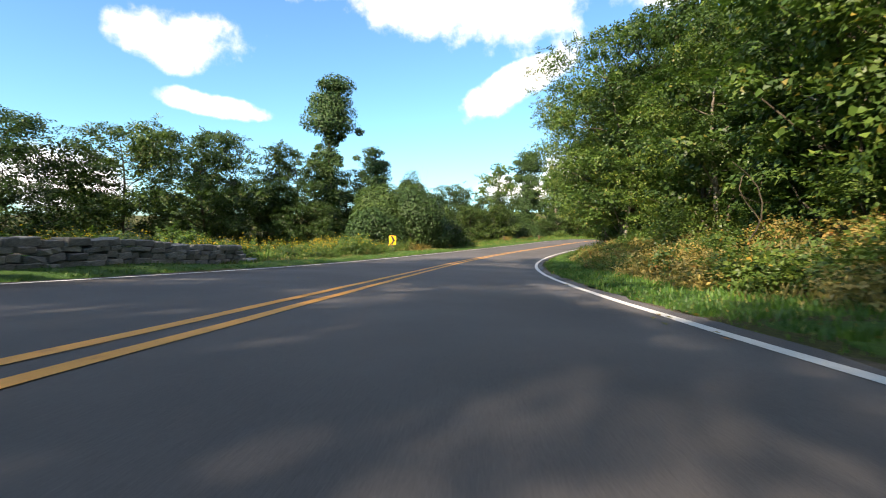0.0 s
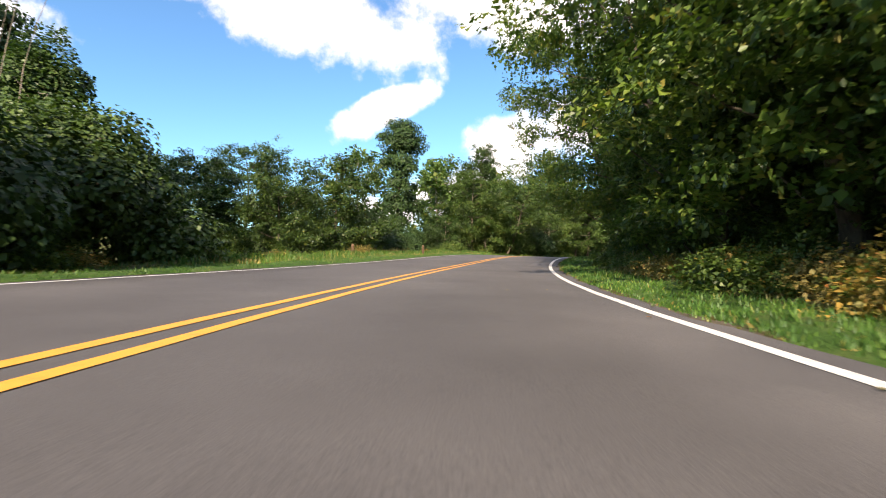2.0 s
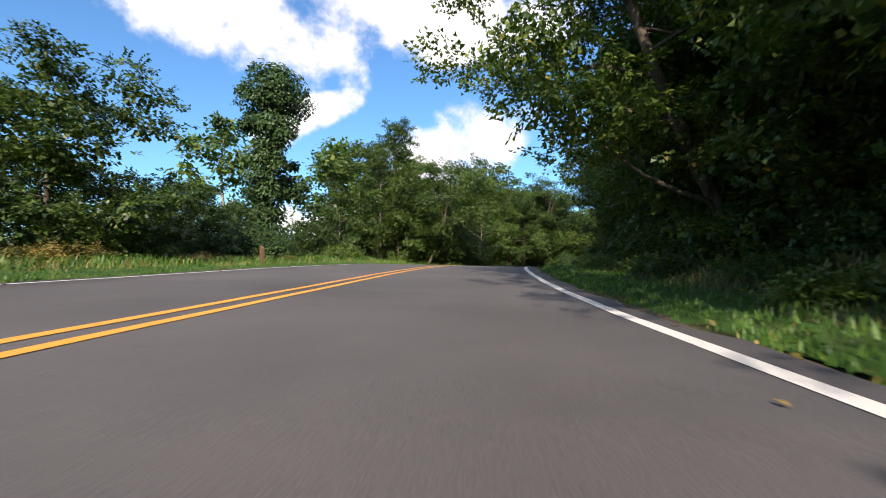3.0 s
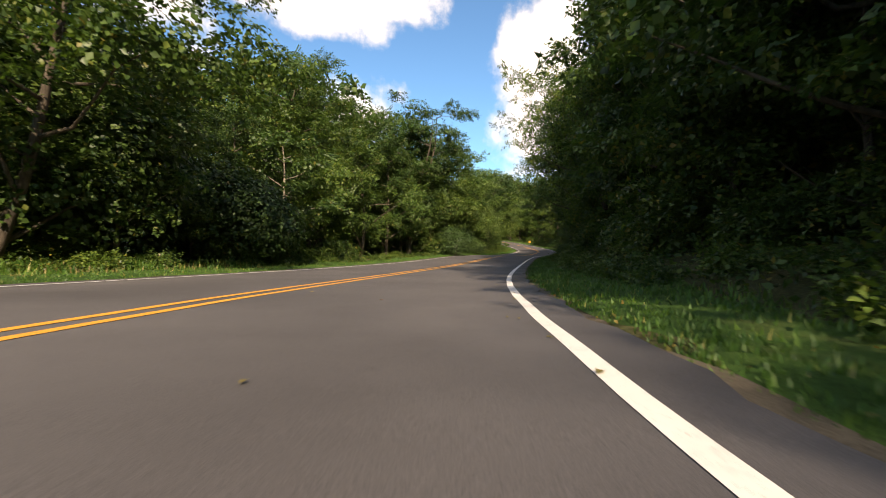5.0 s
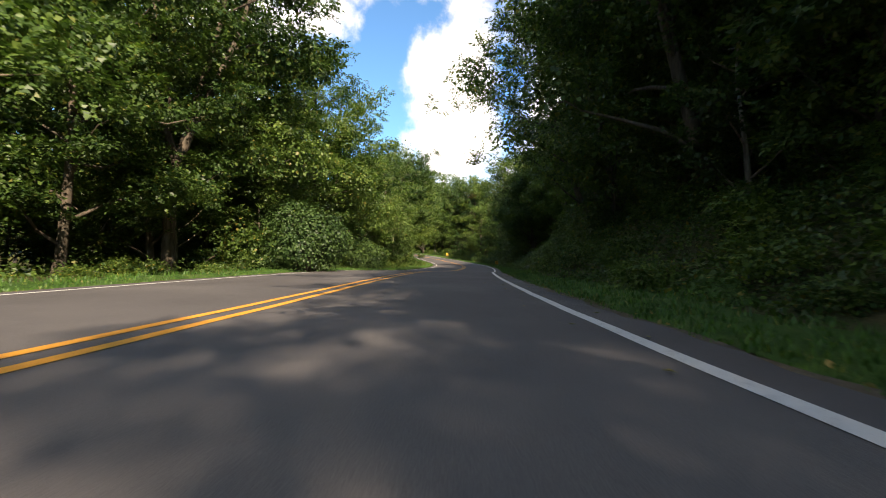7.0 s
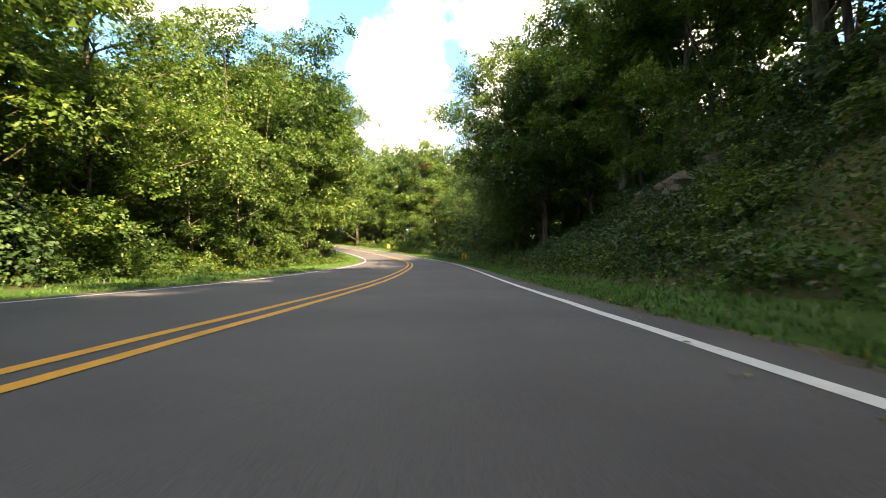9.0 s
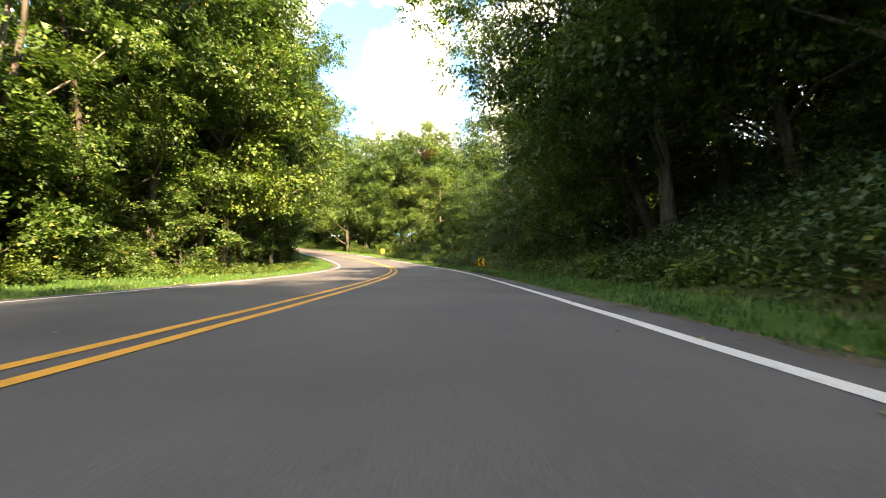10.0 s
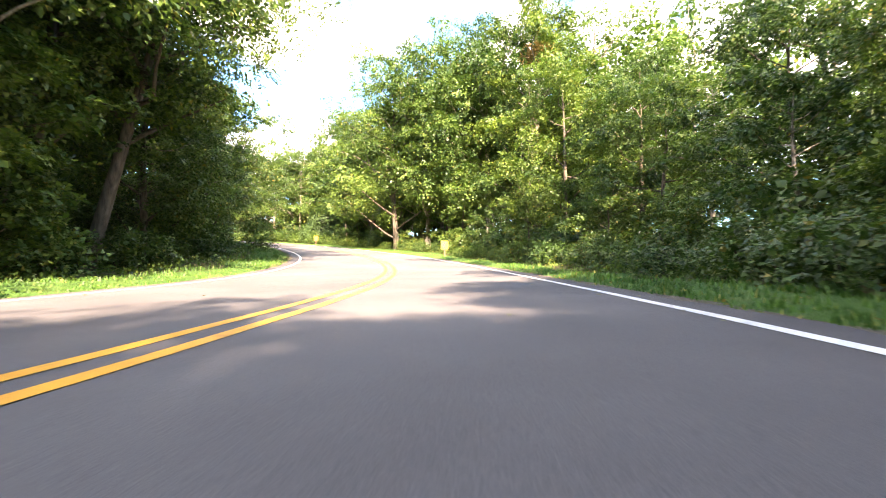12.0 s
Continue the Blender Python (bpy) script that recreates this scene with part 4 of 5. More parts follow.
set_at(stem_tree("mossy_tree", 75, 17.0, 0.26, (0.6, -0.4), 3, BARK, 15000), 55.6, 113.2, 0, 0.9, "straight dark tree close to the road", "tree")
for i, (s, d) in enumerate(((186, 11.5), (191, 9.4), (197, 12.5), (203, 10.0), (181, 12.5), (207, 12.0))):
    place(NEAR[(0, 2)[i % 2]], s, d, i * 77, 1.12, "tall dark-stemmed tree on the inside of the bend", "tree", "outer woods")

for i, (s, d, tall) in enumerate(((172.5, 9.2, 15), (176.5, 8.8, 16), (183.5, 9.0, 15), (188.5, 10.6, 16), (194.0, 8.8, 15), (178.0, 10.8, 14), (169.0, 8.7, 15), (200.0, 9.2, 14), (205.0, 10.6, 15))):
    place(stem_tree("slender_tree", 140 + i, tall, 0.13 + 0.02 * (i % 3), (0.8 - 0.2 * i, 0.5), 2, BARK, 3600), s, d, i * 40, 1.0, "slender dark-stemmed tree on the inside of the bend", "tree", "bend stems")

# bank stems: the pale leaf colour stands in for sunlit leaves
for i, (s, d, tall) in enumerate(((160.0, -13.0, 11), (164.0, -12.2, 10.5), (168.5, -13.5, 11), (173.0, -14.0, 12), (155.0, -13.5, 12), (149.0, -14.0, 14), (178.0, -13.5, 13), (143.0, -13.0, 13), (137.5, -13.6, 13), (146.0, -16.5, 12), (152.0, -17.0, 12), (158.0, -16.0, 11), (162.0, -16.8, 12), (166.5, -17.2, 12), (171.0, -17.0, 12), (132.0, -13.2, 13), (140.5, -17.0, 13))):
    place(stem_tree("slender_tree", 160 + i, tall, 0.11 + 0.02 * (i % 3), (1.2 - 0.4 * i, 0.7), 2, BARK, 4200, LEAF_PALE_LIT), s, d, i * 50, 1.0, "slender dark-stemmed tree on the steep bank", "tree", "bank stems")

# trees that lean out over the road; 104 is out of view, added to shade it
for seed, s, d, reach, tall, wide in ((76, 61.0, -8.8, 4.6, 12.5, 4.8), (77, 124.0, -9.5, 4.2, 14.5, 5.2), (108, 133.0, -9.8, 4.0, 14.0, 5.0), (109, 142.0, -10.2, 4.0, 14.0, 5.0), (78, 112.0, -9.6, 2.6, 11.5, 4.4), (103, 89.5, -9.8, 2.8, 9.2, 4.0), (107, 92.5, 8.8, -3.6, 10.5, 4.2), (104, 0.5, 8.8, -5.0, 15.5, 5.2), (79, 31.0, -9.8, 3.0, 13.5, 5.0), (80, 184.5, -10.6, 1.2, 13.0, 4.4), (106, 173.5, -10.2, 4.4, 14.0, 4.8), (86, 170.0, -12.0, 2.6, 11.0, 4.2),
                                      (87, 36.0, -9.0, 3.0, 13.0, 5.0), (88, 42.0, -8.8, 3.6, 13.5, 5.0), (99, 53.0, -9.0, 2.4, 12.5, 5.0),
                                      (98, 208.0, 10.2, -4.6, 17.0, 5.4), (100, 182.0, 10.0, -3.4, 15.0, 5.0)):
    th = float(np.interp(s, RS, RT))
    lean = broadleaf("overhanging_tree", seed, tall, 6.0 if seed == 104 or (d > 0 and s > 95) else 2.0, wide, {103: 13000, 78: 13000, 104: 16000, 95: 10000, 76: 34000}.get(seed, 26000), 0.14, LEAF_OAK if seed % 2 and seed not in (79, 87, 99) else LEAF_BRIGHT, BARK, (-math.cos(th) * reach, -math.sin(th) * reach), 19)
    place(lean, s, d, 0, 1.0, "tree leaning out over the edge of the road", "tree", "overhanging trees")

# the bank and hillside
for s, d, k, size in ((55.5, -9.8, 0, 0.95), (59.0, -10.4, 2, 0.95), (64.5, -9.8, 3, 1.0), (68.5, -10.2, 0, 0.9)):
    place(NEAR[k], s, d, s * 23, size, HILL, "tree", "hillside woods")
row(NEAR, -22, 5, 4.4, -14.0, -11.5, 0.8, 0.95, HILL, "tree", "hillside woods")
row(NEAR, 6, 23, 3.6, -12.5, -10.5, 0.52, 0.64, HILL, "tree", "hillside woods")
row(NEAR, 28, 46, 4.0, -11.0, -9.8, 0.85, 1.0, HILL, "tree", "hillside woods")
row(NEAR, 46, 72, 4.4, -13.5, -11.0, 0.85, 1.0, HILL, "tree", "hillside woods")
row(NEAR, 72, 96, 4.6, -13.0, -10.4, 0.74, 0.88, HILL, "tree", "hillside woods")
row(NEAR, 96, 114, 4.2, -13.5, -10.2, 0.95, 1.1, HILL, "tree", "hillside woods")
row(NEAR, 114, 140, 3.8, -13.0, -10.2, 0.9, 1.08, HILL, "tree", "hillside woods")
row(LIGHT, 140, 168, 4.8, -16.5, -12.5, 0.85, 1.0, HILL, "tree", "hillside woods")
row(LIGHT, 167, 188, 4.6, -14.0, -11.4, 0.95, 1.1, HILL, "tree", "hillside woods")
for s, d, k, size in ((171.5, -9.2, 0, 1.0), (176.0, -10.2, 1, 0.9), (180.5, -10.2, 3, 0.95)):
    place(NEAR[k], s, d, s * 17, size, HILL, "tree", "hillside woods")
far_row("hillside_woods", BACK, -24, 6, 4.0, -20, -16, 0.8, 1.0)
far_row("hillside_woods", BACK, 6, 24, 3.0, -19, -14, 0.5, 0.62)
far_row("hillside_woods", BACK, 24, 138, 4.0, -20, -16, 0.8, 1.0)
far_row("hillside_woods", BACK, 44, 112, 4.0, -16, -14, 0.55, 0.75)
far_row("hillside_woods", BACK, 138, 186, 4.5, -26, -20, 0.7, 0.9)
far_row("hillside_woods", BACK, -24, 150, 9.0, -34, -26, 0.85, 1.1)
row(SMALL, 29, 47, 1.5, -9.4, -8.2, 0.75, 1.15, "young leafy tree leaning out from the bank", "tree", "bank saplings")
row(SMALL, -22, 20, 3.0, -11.6, -10.0, 0.6, 1.0, "young leafy tree leaning out from the bank", "tree", "bank saplings")
row(SMALL, 46, 112, 2.2, -11.5, -9.2, 0.7, 1.1, "young leafy tree leaning out from the bank", "tree", "bank saplings")
row(SMALL, 112, 150, 4.0, -16.0, -12.0, 0.6, 1.0, "young leafy tree on the bank", "tree", "bank saplings")
row(SMALL, 150, 184, 7.5, -16.0, -12.0, 0.6, 1.0, "young leafy tree on the bank", "tree", "bank saplings")
row(SHRUB, -22, 16, 2.6, -11.0, -9.2, 0.55, 0.95, "leafy shrub on the roadside bank", "shrub", "bank shrubs")
row(SHRUB, 16, 46, 1.8, -9.8, -8.6, 0.6, 1.0, "leafy shrub on the roadside bank", "shrub", "bank shrubs")
row(SHRUB, 46, 112, 1.7, -10.0, -8.0, 0.7, 1.1, "leafy shrub on the roadside bank", "shrub", "bank shrubs")
row(SHRUB, -22, 112, 2.6, -13.5, -10.5, 0.8, 1.3, "leafy shrub on the roadside bank", "shrub", "bank shrubs")
row(SHRUB, 112, 184, 2.4, -15.0, -11.0, 0.7, 1.2, "leafy shrub on the roadside bank", "shrub", "bank shrubs")
row(DRY, -6, 48, 1.6, -7.6, -6.2, 0.7, 1.1, "straw and rust coloured dry weeds on the bank", "weeds", "dry weeds", 0.03)
row(DRY, 0, 42, 0.8, -9.2, -6.8, 0.7, 1.2, "straw and rust coloured dry weeds on the bank", "weeds", "dry weeds", 0.03)
row(LOW, -6, 184, 1.5, -7.6, -6.3, 0.6, 1.0, "low clump of green weeds at the foot of the bank", "weeds", "bank weeds", 0.03)

row(SHRUB, 118, 152, 2.4, -11.0, -8.2, 0.4, 0.75, "leafy shrub on the roadside bank", "shrub", "bank shrubs")
row(LOW, 116, 156, 1.1, -10.5, -7.2, 0.8, 1.3, "low clump of green weeds on the steep bank", "weeds", "bank weeds", 0.03)
row(VINES, 170, 204, 3.5, -20.0, -15.5, 0.7, 1.0, "tangled thicket in the shade of the woods", "shrub", "bend thickets")
row(VINES, 204, 240, 3.6, 12.5, 16.0, 0.6, 0.9, "tangled thicket in the shade of the woods", "shrub", "bend thickets")
row(VINES, 176, 212, 4.5, 20.0, 24.0, 0.7, 1.0, "tangled thicket in the shade of the woods", "shrub", "bend thickets")

row(SMALL, 112, 132, 2.6, -10.6, -8.8, 0.7, 1.1, "young leafy tree leaning out from the bank", "tree", "bank saplings")
row(SMALL, 50, 64, 1.8, -8.8, -7.8, 0.6, 0.9, "young leafy tree in the deep shade of the bank", "tree", "bank saplings")

# woods round the last bend
row(NEAR, 188, 198, 4.0, -13.5, -11.5, 0.58, 0.7, FAR, "tree", "bend woods")
row(NEAR, 200, 212, 4.2, -15.0, -12.0, 0.6, 0.75, FAR, "tree", "bend woods")
row(NEAR, 212, 226, 4.2, -16.0, -12.0, 0.8, 0.95, FAR, "tree", "bend woods")
row(TALL, 228, 258, 4.4, -13.0, -9.0, 0.9, 1.05, FAR, "tree", "bend woods")
row(TALL, 259, 288, 4.4, -13.0, -9.5, 0.8, 0.95, FAR, "tree", "bend woods")
row(SHRUB, 252, 286, 1.9, -9.0, -7.2, 0.9, 1.4, "leafy shrub under the roadside trees", "shrub", "edge shrubs")
row(VINES, 250, 286, 4.0, -13.0, -10.0, 0.8, 1.1, "tangled thicket in the shade of the woods", "shrub", "bend thickets")
far_row("distant_woods", FAR_WOODS, 194, 255, 5.0, -26, -19, 0.72, 0.9)
far_row("distant_woods", FAR_WOODS, 206, 255, 6.0, -40, -29, 1.2, 1.45)
row(SMALL, 188, 252, 3.2, -11.0, -8.6, 0.45, 0.75, "young leafy tree at the woodland edge", "tree", "edge saplings")
row(SHRUB, 184, 252, 1.9, -8.2, -6.8, 0.5, 0.85, "leafy shrub under the roadside trees", "shrub", "edge shrubs")
row(SHRUB, 184, 252, 2.2, -12.0, -9.0, 0.9, 1.6, "leafy shrub under the roadside trees", "shrub", "edge shrubs")
row(NEAR, 212, 252, 4.6, 9.5, 13, 0.75, 1.0, FAR, "tree", "bend woods")
far_row("distant_woods", BACK, 210, 254, 6.0, 16, 24, 0.8, 1.0)
row(SHRUB, 206, 252, 2.6, 8.5, 11.0, 0.8, 1.3, "leafy shrub under the roadside trees", "shrub", "edge shrubs")
for x, y in [(rng.uniform(60, 190), rng.uniform(190, 250)) for _ in range(110)] + [(rng.uniform(150, 200), rng.uniform(120, 210)) for _ in range(34)]:
    ss, dd = along([x], [y])
    if abs(dd[0]) > 9.0:
        PLANTS["distant_woods"].append((FAR_WOODS[rng.integers(2)], x, y, rng.uniform(0, 360), rng.uniform(0.9, 1.2)))
for x, y in ((128, 196), (133, 203), (122, 202), (140, 198), (116, 196), (126, 208), (138, 208), (146, 202), (140, 214), (143, 221), (135, 217), (147, 229), (131, 212), (151, 236), (128, 217), (150, 222)):
    ss, dd = along([x], [y])
    if abs(dd[0]) > 6.8:
        set_at(VINES[x % 2], x, y, x * 13.0, 1.2, "sunlit thicket on the outside of the far bend", "shrub", "bend thickets")
fading = broadleaf("fading_tree", 81, 21.0, 3.0, 4.4, 26000, 0.17, LEAF_BRIGHT, BARK, lobes_n=18)
set_at(fading, 142.6, 162.6, 10, 1.0, "tall slender tree with some withered foliage", "tree")
pink = mound("withered", 82, 1.3, 1.3, 2.0, 2000, 0.13, LEAF_PINK, 9)
for x, y, k, size in ((140.2, 177.5, 0, 1.05), (142.4, 167.8, 1, 1.05), (147.0, 160.0, 0, 1.08), (149.0, 169.0, 1, 1.15), (143.5, 174.0, 0, 1.15)):
    set_at(TALL[k], x, y, x * 37, size, FAR, "tree", "bend woods")
for ob in list(pink.children):
    ob.name = "dead_crown"
    ob.parent = fading
    ob.location = (-1.0, -0.5, 14.2)
    tagged(ob, "withered reddish-brown foliage")
bpy.data.objects.remove(pink)


woods("ridge_woods", PLANTS["ridge_woods"], "distant green trees along the ridge")
woods("hillside_woods", PLANTS["hillside_woods"], "green trees deeper in the hillside woods")
woods("outer_woods", PLANTS["outer_woods"], "green trees deeper in the woods beside the road")
woods("distant_woods", PLANTS["distant_woods"], "sunlit green trees in the woods round the bend")
for proto in BACK + FAR_WOODS:
    for ob in list(proto.children):
        bpy.data.objects.remove(ob)
    bpy.data.objects.remove(proto)


# ---- signs, posts ----
def box(bm, x0, x1, y0, y1, z0, z1):
    made = bmesh.ops.create_cube(bm, size=1.0)["verts"]
    for v in made:
        v.co = Vector((x0 + (x1 - x0) * (v.co.x + 0.5), y0 + (y1 - y0) * (v.co.y + 0.5), z0 + (z1 - z0) * (v.co.z + 0.5)))
    return made


def plate(outline, y0, y1):
    """A flat plate of some thickness from an outline in x and z."""
    bm = bmesh.new()
    a = [bm.verts.new((x, y0, z)) for x, z in outline]
    b = [bm.verts.new((x, y1, z)) for x, z in outline]
    bm.faces.new(a)
    bm.faces.new(b[::-1])
    for i in range(len(a)):
        j = (i + 1) % len(a)
        bm.faces.new((a[j], a[i], b[i], b[j]))
    bmesh.ops.recalc_face_normals(bm, faces=bm.faces)
    return bm


def rounded(w, h, r, zc):
    pts = []
    for cx, cz, a0 in ((w / 2 - r, h / 2 - r, 0), (-w / 2 + r, h / 2 - r, 90), (-w / 2 + r, -h / 2 + r, 180), (w / 2 - r, -h / 2 + r, 270)):
        pts += [(cx + r * math.cos(math.radians(a0 + k * 22.5)), zc + cz + r * math.sin(math.radians(a0 + k * 22.5))) for k in range(5)]
    return pts


def chevron_sign(s, d, turn, w, h, low, point, label, double=False, tilt=0.0):
    """A yellow sign with a black arrow head on a square wooden post; it faces -y, point is +1 for an arrow to +x."""
    x, y, z = ground_at(s, d)
    root = base_empty("chevron_sign", x, y, z, turn)
    bm = bmesh.new()
    vs = box(bm, -0.05, 0.05, 0.0, 0.10, -0.4, low + h * 0.96)
    bmesh.ops.bevel(bm, geom=bm.edges[:], offset=0.008, segments=1, affect="EDGES")
    part("post", bm, POST_WOOD, root, "brown square timber post")
    zc = low + h / 2
    panel = part("panel", plate(rounded(w, h, 0.035, zc), -0.012, -0.008), SIGN_YELLOW, root, "orange-yellow sign panel")
    part("backing", plate(rounded(w + 0.02, h + 0.02, 0.04, zc), -0.0075, 0.0), SIGN_BACK, panel)
    arrow = [(-0.30, 0.44), (0.03, 0.44), (0.36, 0.0), (0.03, -0.44), (-0.30, -0.44), (0.03, 0.0)]
    part("arrow", plate([(point * ax * w, zc + az * h) for ax, az in arrow], -0.0145, -0.0122), SIGN_BLACK, panel, "black arrow head")
    for bz in (0.38, -0.38):
        bm = bmesh.new()
        bmesh.ops.create_cone(bm, cap_ends=True, segments=8, radius1=0.009, radius2=0.009, depth=0.008, matrix=pose(0.0, -0.016, zc + bz * h, 90))
        part("bolt", bm, SIGN_BACK, panel)
    if double:
        bm = plate(rounded(w, h, 0.035, zc), 0.0, 0.006)
        bmesh.ops.rotate(bm, verts=bm.verts, cent=(0, 0.1, 0), matrix=Matrix.Rotation(math.radians(-62 * point), 3, "Z"))
        bmesh.ops.translate(bm, verts=bm.verts, vec=(0.16 * point, 0.22, 0))
        part("second_panel", bm, SIGN_BACK, root, "brown back of a second panel")
    return tagged(root, label, "road sign", "chevron signs")


chevron_sign(29.6, 6.4, 6.0, 0.48, 0.64, 0.50, 1, "orange-yellow bend sign with a black arrow on a wooden post", True)
chevron_sign(189.0, -6.24, -46.0, 0.46, 0.52, 0.20, -1, "yellow bend sign with a black arrow on a wooden post")
chevron_sign(221.0, -5.5, -36.0, 0.46, 0.56, 0.55, -1, "small yellow bend sign far down the road")
chevron_sign(249.0, -5.0, -20.0, 0.46, 0.56, 0.55, -1, "small yellow bend sign far down the road")


def marker_post(s, d, turn):
    x, y, z = ground_at(s, d)
    bm = bmesh.new()
    box(bm, -0.07, 0.07, -0.07, 0.07, -0.3, 0.72)
    for v in bm.verts:
        if v.co.z > 0.5:
            v.co.z += 0.05 * (v.co.y / 0.07)
    bmesh.ops.bevel(bm, geom=bm.edges[:], offset=0.01, segments=1, affect="EDGES")
    me = bpy.data.meshes.new("marker_post")
    bm.to_mesh(me)
    bm.free()
    me.materials.append(POST_WOOD)
    ob = new("marker_post", me)
    ob.matrix_world = pose(x, y, z, 2, -3, turn)
    return tagged(ob, "short weathered wooden post standing in the grass", "post", "marker posts")


marker_post(67.0, 6.3, 20)
marker_post(58.5, 7.6, 5)


def bare_stems(s, d, n, tall, seed, label, bark=BARK_PALE):
    """Dead stems out of one root, each a part."""
    g = np.random.default_rng(seed)
    x, y, z = ground_at(s, d)
    root = base_empty("dead_bush", x, y, z)
    for i in range(n):
        a = np.array([g.normal(0, 0.7), g.normal(0, 0.5), -0.2])
        b = a + [g.normal(0, 0.6), g.normal(0, 0.5), tall * g.uniform(0.6, 1.0)]
        c = a * 0.4 + b * 0.6
        v, f = join([tube(bent_line(g, a, b, 7, 0.28), np.linspace(0.022, 0.007, 7), 5), tube(bent_line(g, c, c + g.normal(0, 0.6, 3), 4, 0.1), np.linspace(0.010, 0.004, 4), 4)])
        part_mesh("stem", mesh_of("stem", v, f, bark, True), root)
    return tagged(root, label, "dead stems")


bare_stems(35.5, -8.0, 9, 3.6, 91, "pale leafless vine stems hanging on the bank")
bare_stems(10.5, -9.6, 3, 2.6, 92, "thin brown leafless stems among the bushes of the bank", BARK)
bare_stems(44.0, 12.0, 3, 10.2, 93, "bare dead twigs rising above the vine heap")
bare_stems(219.0, -11.0, 4, 12.0, 94, "bare crooked dead stems among the trees")


# ---- grass, weeds, litter ----
def blades(name, s0, s1, d0, d1, n, lo, hi, mat, seed, label, clump=0.5):
    """Grass of the verge: single bent blades in tufts."""
    g = np.random.default_rng(seed)
    m = max(n // 9, 1)
    cs, cd = g.uniform(s0, s1, m), g.uniform(0, 1, m)
    pick = g.integers(0, m, n)
    s = cs[pick] + g.normal(0, 0.10, n)
    q = np.clip(cd[pick] + g.normal(0, 0.035, n), 0, 1)
    base = EDGE_LINE + shoulder(s)
    side = 1.0 if d1 > 0 else -1.0
    d = side * (base + abs(d0) + (abs(d1) - abs(d0)) * q)
    x, y, _ = on_road(s, d)
    z = height(x, y)
    h = g.uniform(lo, hi, n) * (0.45 + 0.55 * np.clip(q * 3.0, 0, 1))
    a = g.uniform(0, 6.28, n)
    lean = g.uniform(0.1, 0.7, n) * h
    w = 0.006 + h * 0.045
    p = np.stack([x, y, z - 0.02], 1)
    across = np.stack([-np.sin(a), np.cos(a), np.zeros(n)], 1) * w[:, None]
    mid = p + np.stack([np.cos(a) * lean * 0.3, np.sin(a) * lean * 0.3, h * 0.6], 1)
    tip = p + np.stack([np.cos(a) * lean, np.sin(a) * lean, h], 1)
    v = np.stack([p - across, p + across, mid + across * 0.7, mid - across * 0.7, tip], 1).reshape(-1, 3)
    i = np.arange(n)[:, None] * 5
    f = np.concatenate([i + [0, 1, 2], i + [0, 2, 3], i + [3, 2, 4]], 1).reshape(-1, 3)
    return tagged(new(name, mesh_of(name, v, f, mat)), label, "grass", kind="stuff")


blades("grass", -4, 110, -0.05, -2.4, 38000, 0.06, 0.17, GRASS, 101, "short green grass on the road verge")
blades("grass", 110, 250, -0.05, -1.9, 28000, 0.06, 0.18, GRASS, 102, "short green grass on the road verge")
blades("grass", -4, 110, 0.1, 2.6, 30000, 0.05, 0.15, GRASS, 103, "green grass on the road verge")
blades("grass", 110, 250, 0.05, 2.4, 28000, 0.06, 0.18, GRASS, 104, "green grass on the road verge")
blades("grass_fringe", -4, 200, -0.12, -0.8, 46000, 0.05, 0.12, GRASS, 108, "ragged grass creeping over the asphalt edge")
blades("grass_fringe", -4, 220, 0.12, 0.8, 30000, 0.05, 0.12, GRASS, 109, "ragged grass creeping over the asphalt edge")
blades("tall_grass", 44, 100, 1.2, 4.6, 14000, 0.16, 0.42, GRASS, 122, "tall green weeds and grass beside the road")
blades("straw", 0, 45, 0.9, 3.6, 6000, 0.06, 0.18, STRAW, 110, "short straw-coloured grass beside the road")
blades("straw", 45, 100, 0.9, 3.6, 5000, 0.10, 0.28, STRAW, 105, "tall straw-coloured grass beside the road")
blades("straw", -4, 60, -1.8, -4.2, 14000, 0.14, 0.42, STRAW, 106, "dry straw-coloured grass on the bank")
blades("tall_grass", 4, 30, 2.2, 8.0, 12000, 0.2, 0.5, GRASS, 107, "tall meadow grass")


def cover(name, s0, s1, o0, o1, n, size, mat, seed, label, tall=0.25):
    """Leafy ground cover: leaves a little above the ground."""
    g = np.random.default_rng(seed)
    s, o = g.uniform(s0, s1, n), g.uniform(min(abs(o0), abs(o1)), max(abs(o0), abs(o1)), n)
    side = 1.0 if o1 > 0 else -1.0
    x, y, _ = on_road(s, side * (EDGE_LINE + shoulder(s) + o))
    lump = 0.5 + 0.5 * wave(x * 2.3, y * 2.3)
    at = np.stack([x, y, height(x, y) + tall * g.random(n) * np.clip(lump, 0.1, 1.6)], 1)
    v, f = leaves(g, at, np.tile([0.0, 0.0, 0.5], (n, 1)), size, loose=0.8)
    return tagged(new(name, mesh_of(name, v, f, mat)), label, "ground cover", kind="stuff")


cover("ground_cover", -6, 120, -2.2, -10.0, 46000, 0.12, LEAF_SHRUB, 111, "low leafy plants covering the bank", 0.5)
cover("ground_cover", 116, 186, -1.5, -9.0, 100000, 0.10, LEAF_SHRUB, 112, "dense low leafy plants covering the steep bank", 0.7)
cover("bank_vines", 150, 172, -1.9, -6.8, 52000, 0.11, LEAF_VINE, 119, "broad-leaved vines spreading over the steep bank", 1.0)
cover("bank_litter", 162, 188, -1.9, -8.5, 26000, 0.08, LEAF_DRY, 120, "brown fallen leaves among low plants on the bank", 0.16)
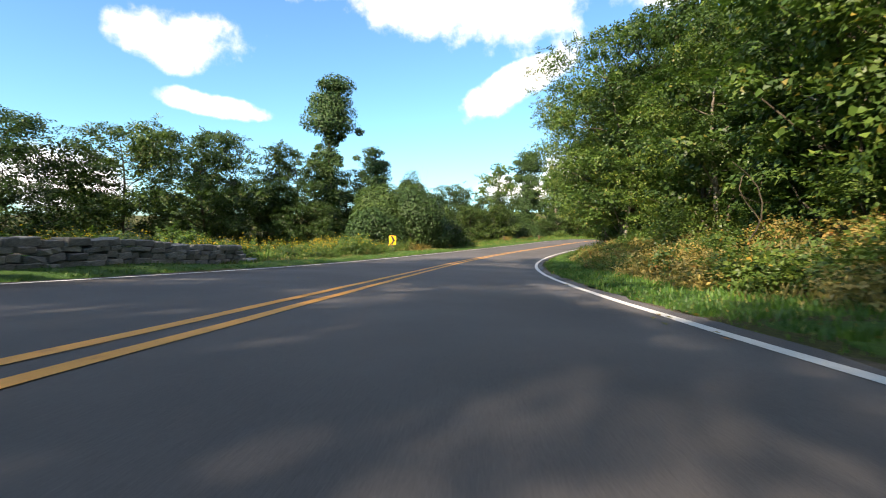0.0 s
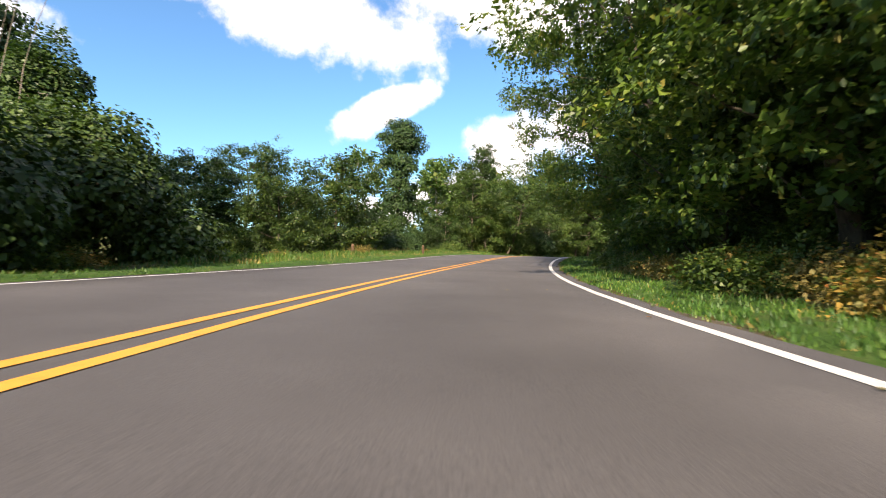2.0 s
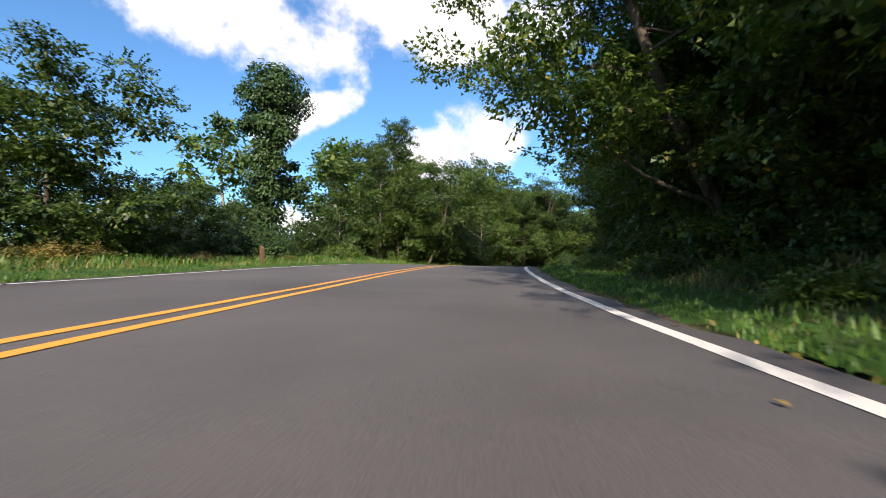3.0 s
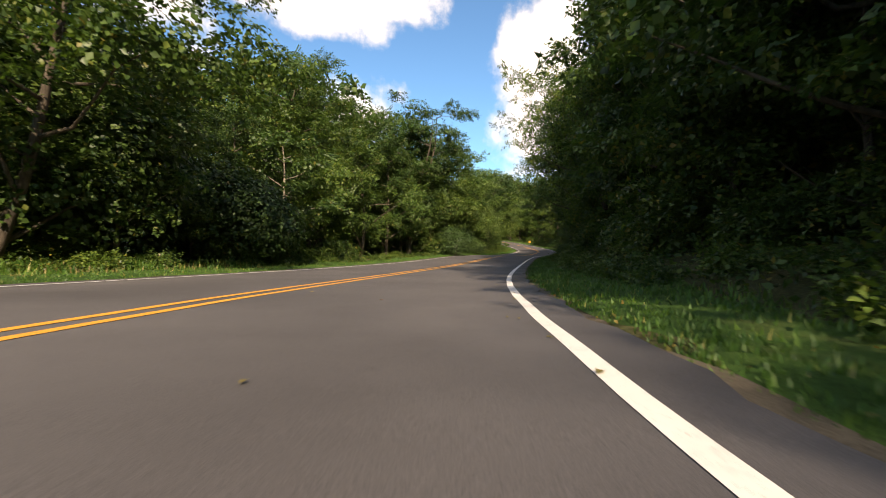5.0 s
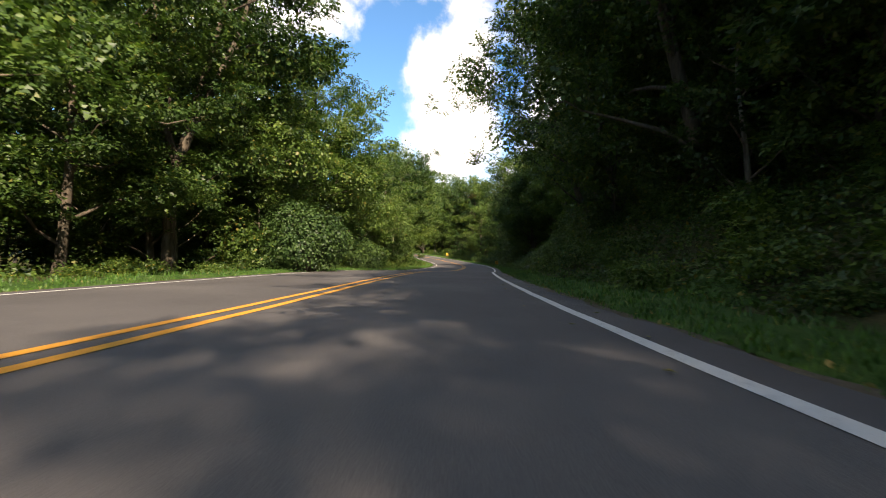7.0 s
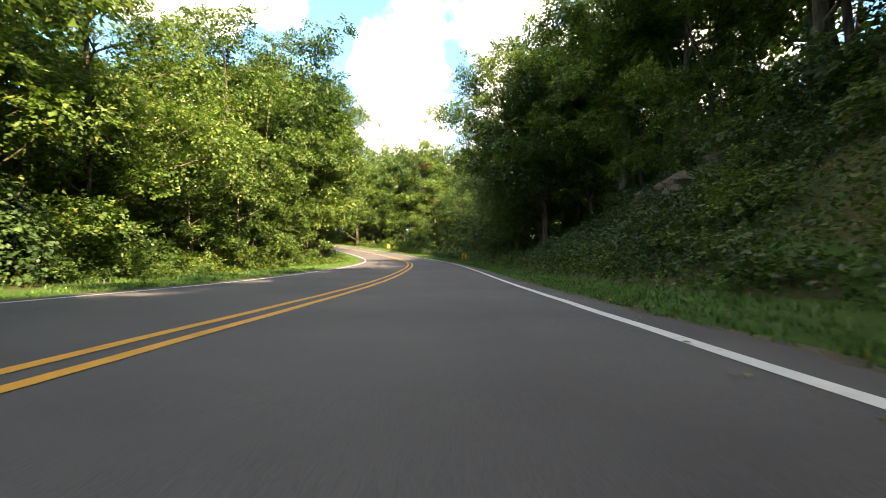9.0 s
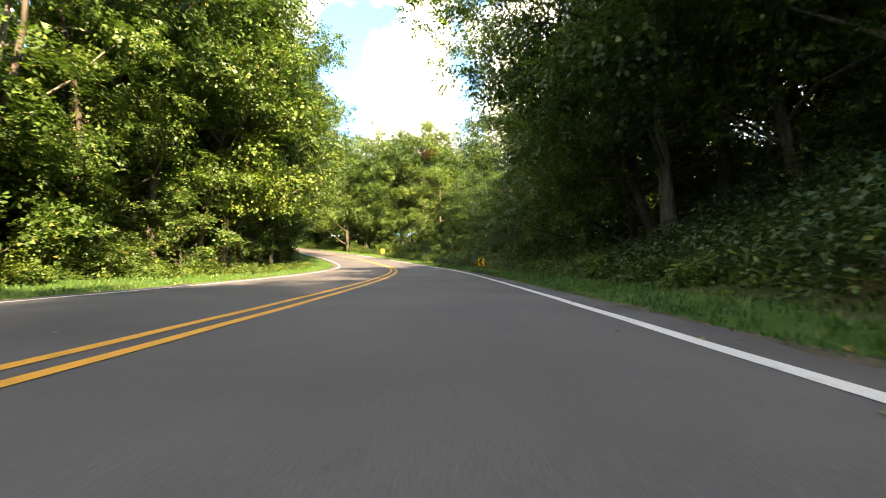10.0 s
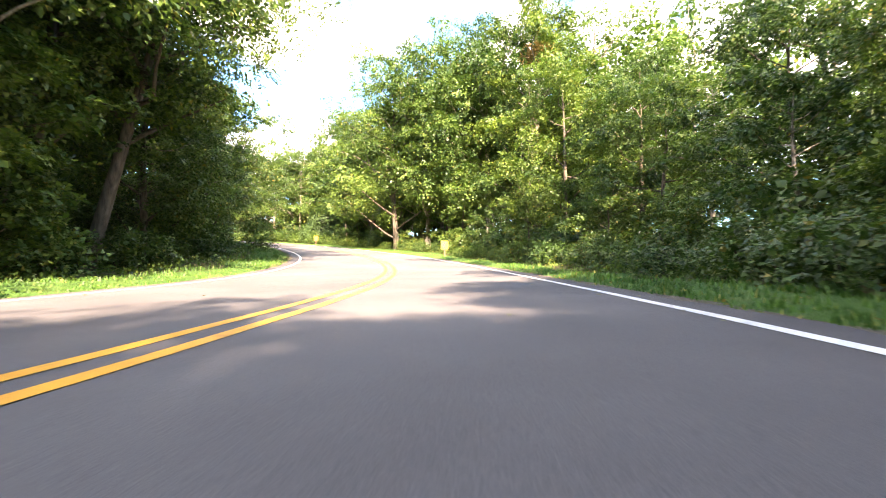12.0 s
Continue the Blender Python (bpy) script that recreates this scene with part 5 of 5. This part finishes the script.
cover("ground_cover", 184, 250, -2.0, -9.0, 26000, 0.13, LEAF_SHRUB, 113, "low leafy plants under the trees", 0.5)
cover("ground_cover", 88, 250, 2.2, 9.0, 44000, 0.12, LEAF_BRIGHT, 114, "low leafy plants under the trees", 0.5)
cover("leaf_litter", -4, 250, -0.05, -1.6, 5200, 0.06, LEAF_DRY, 115, "scattered dry fallen leaves on the verge", 0.02)
cover("dry_plants", 0, 50, -2.4, -6.0, 9000, 0.10, LEAF_DRY, 116, "dry rusty plants on the bank", 0.4)
cover("meadow_plants", -10, 90, 3.0, 16.0, 40000, 0.12, LEAF_BRIGHT, 117, "green meadow plants beyond the verge", 0.45)


def rock(s, d, w, h, seed):
    """A weathered ledge of layered brown rock, half sunk in the bank."""
    g = np.random.default_rng(seed)
    bm = bmesh.new()
    bmesh.ops.create_icosphere(bm, subdivisions=3, radius=1.0)
    tilt = g.normal(0, 0.15)
    for v in bm.verts:
        x, y, z = v.co
        layer = math.floor((z + tilt * x) * 4.0) / 4.0
        k = 1.0 + 0.16 * math.sin(layer * 17 + seed) + 0.10 * math.sin(3.1 * x + 2.3 * y + seed) + g.normal(0, 0.03)
        v.co = Vector((x * w * k, y * w * 0.55 * k, (0.75 * z + 0.25 * layer) * h))
    me = bpy.data.meshes.new("rock")
    bm.to_mesh(me)
    bm.free()
    me.materials.append(ROCK)
    ob = new("rock", me)
    x, y, z = ground_at(s, d)
    ob.matrix_world = pose(x, y, z + h * 0.1, 8, -6, math.degrees(np.interp(s, RS, RT)) + 90 + g.normal(0, 12))
    return tagged(ob, "brown weathered rock ledge jutting from the steep bank", "rock", "bank rocks")


for i, (s, d, w, h) in enumerate(((158.0, -10.5, 1.0, 0.7), (159.8, -10.8, 0.9, 0.6), (161.6, -10.9, 1.0, 0.7), (156.2, -10.8, 0.9, 0.6), (157.4, -11.6, 1.1, 0.7), (160.4, -11.9, 0.7, 0.45), (154.6, -11.3, 0.7, 0.4), (162.6, -11.6, 0.65, 0.4), (158.8, -12.3, 0.7, 0.5))):
    rock(s, d, w, h, 180 + i)


def road_leaves(n, seed):
    """Single fallen leaves lying on the asphalt, most of them near its edges."""
    g = np.random.default_rng(seed)
    s, side = g.uniform(0, 230, n), np.where(g.random(n) < 0.7, -1.0, 1.0)
    d = side * np.where(g.random(n) < 0.85, g.uniform(3.5, EDGE_LINE + 0.28, n), g.uniform(0.4, 3.6, n))
    x, y, z = on_road(s, d)
    v, f = leaves(g, np.stack([x, y, z + 0.012], 1), np.tile([0.0, 0.0, 6.0], (n, 1)), 0.07, droop=0.0, loose=0.35)
    return tagged(new("fallen_leaves", mesh_of("fallen_leaves", v, f, LEAF_DRY)), "scattered dry fallen leaves on the asphalt", "leaves", kind="stuff")


road_leaves(420, 118)


# ---- dry stone wall ----
def stone_mesh(seed):
    g = np.random.default_rng(seed)
    bm = bmesh.new()
    bmesh.ops.create_cube(bm, size=1.0)
    bmesh.ops.bevel(bm, geom=bm.edges[:], offset=0.09, segments=1, affect="EDGES")
    for v in bm.verts:
        v.co += Vector(g.normal(0, 0.028, 3))
    me = bpy.data.meshes.new("stone")
    bm.to_mesh(me)
    bm.free()
    me.materials.append(STONE)
    return me


def stone_wall():
    g = np.random.default_rng(121)
    root = new("stone_wall")
    shapes = [stone_mesh(130 + i) for i in range(6)]
    level = 0.0
    for course in range(4):
        thick = g.uniform(0.11, 0.17)
        s = -5.0 + g.uniform(0, 0.2)
        while s < 14.5 - course * 0.25:
            ln = g.uniform(0.25, 0.62)
            d = 4.75 + 0.085 * (s + 5.0) + 0.18
            x, y, z = ground_at(s + ln / 2, d)
            th = math.degrees(np.interp(s, RS, RT)) + 90.0
            ob = new("stone", shapes[g.integers(6)])
            ob.parent = root
            gap = 0.015
            ob.matrix_local = pose(x + g.normal(0, 0.015), y + g.normal(0, 0.015), z + level + thick / 2 + g.normal(0, 0.008), g.normal(0, 2), g.normal(0, 3), th + 4.9 + g.normal(0, 3)) @ Matrix.Diagonal((ln - gap, g.uniform(0.36, 0.5), thick * g.uniform(0.86, 1.0), 1))
            s += ln
        level += thick
    return tagged(root, "old dry stone wall of flat grey stones beside the road", "wall")


stone_wall()
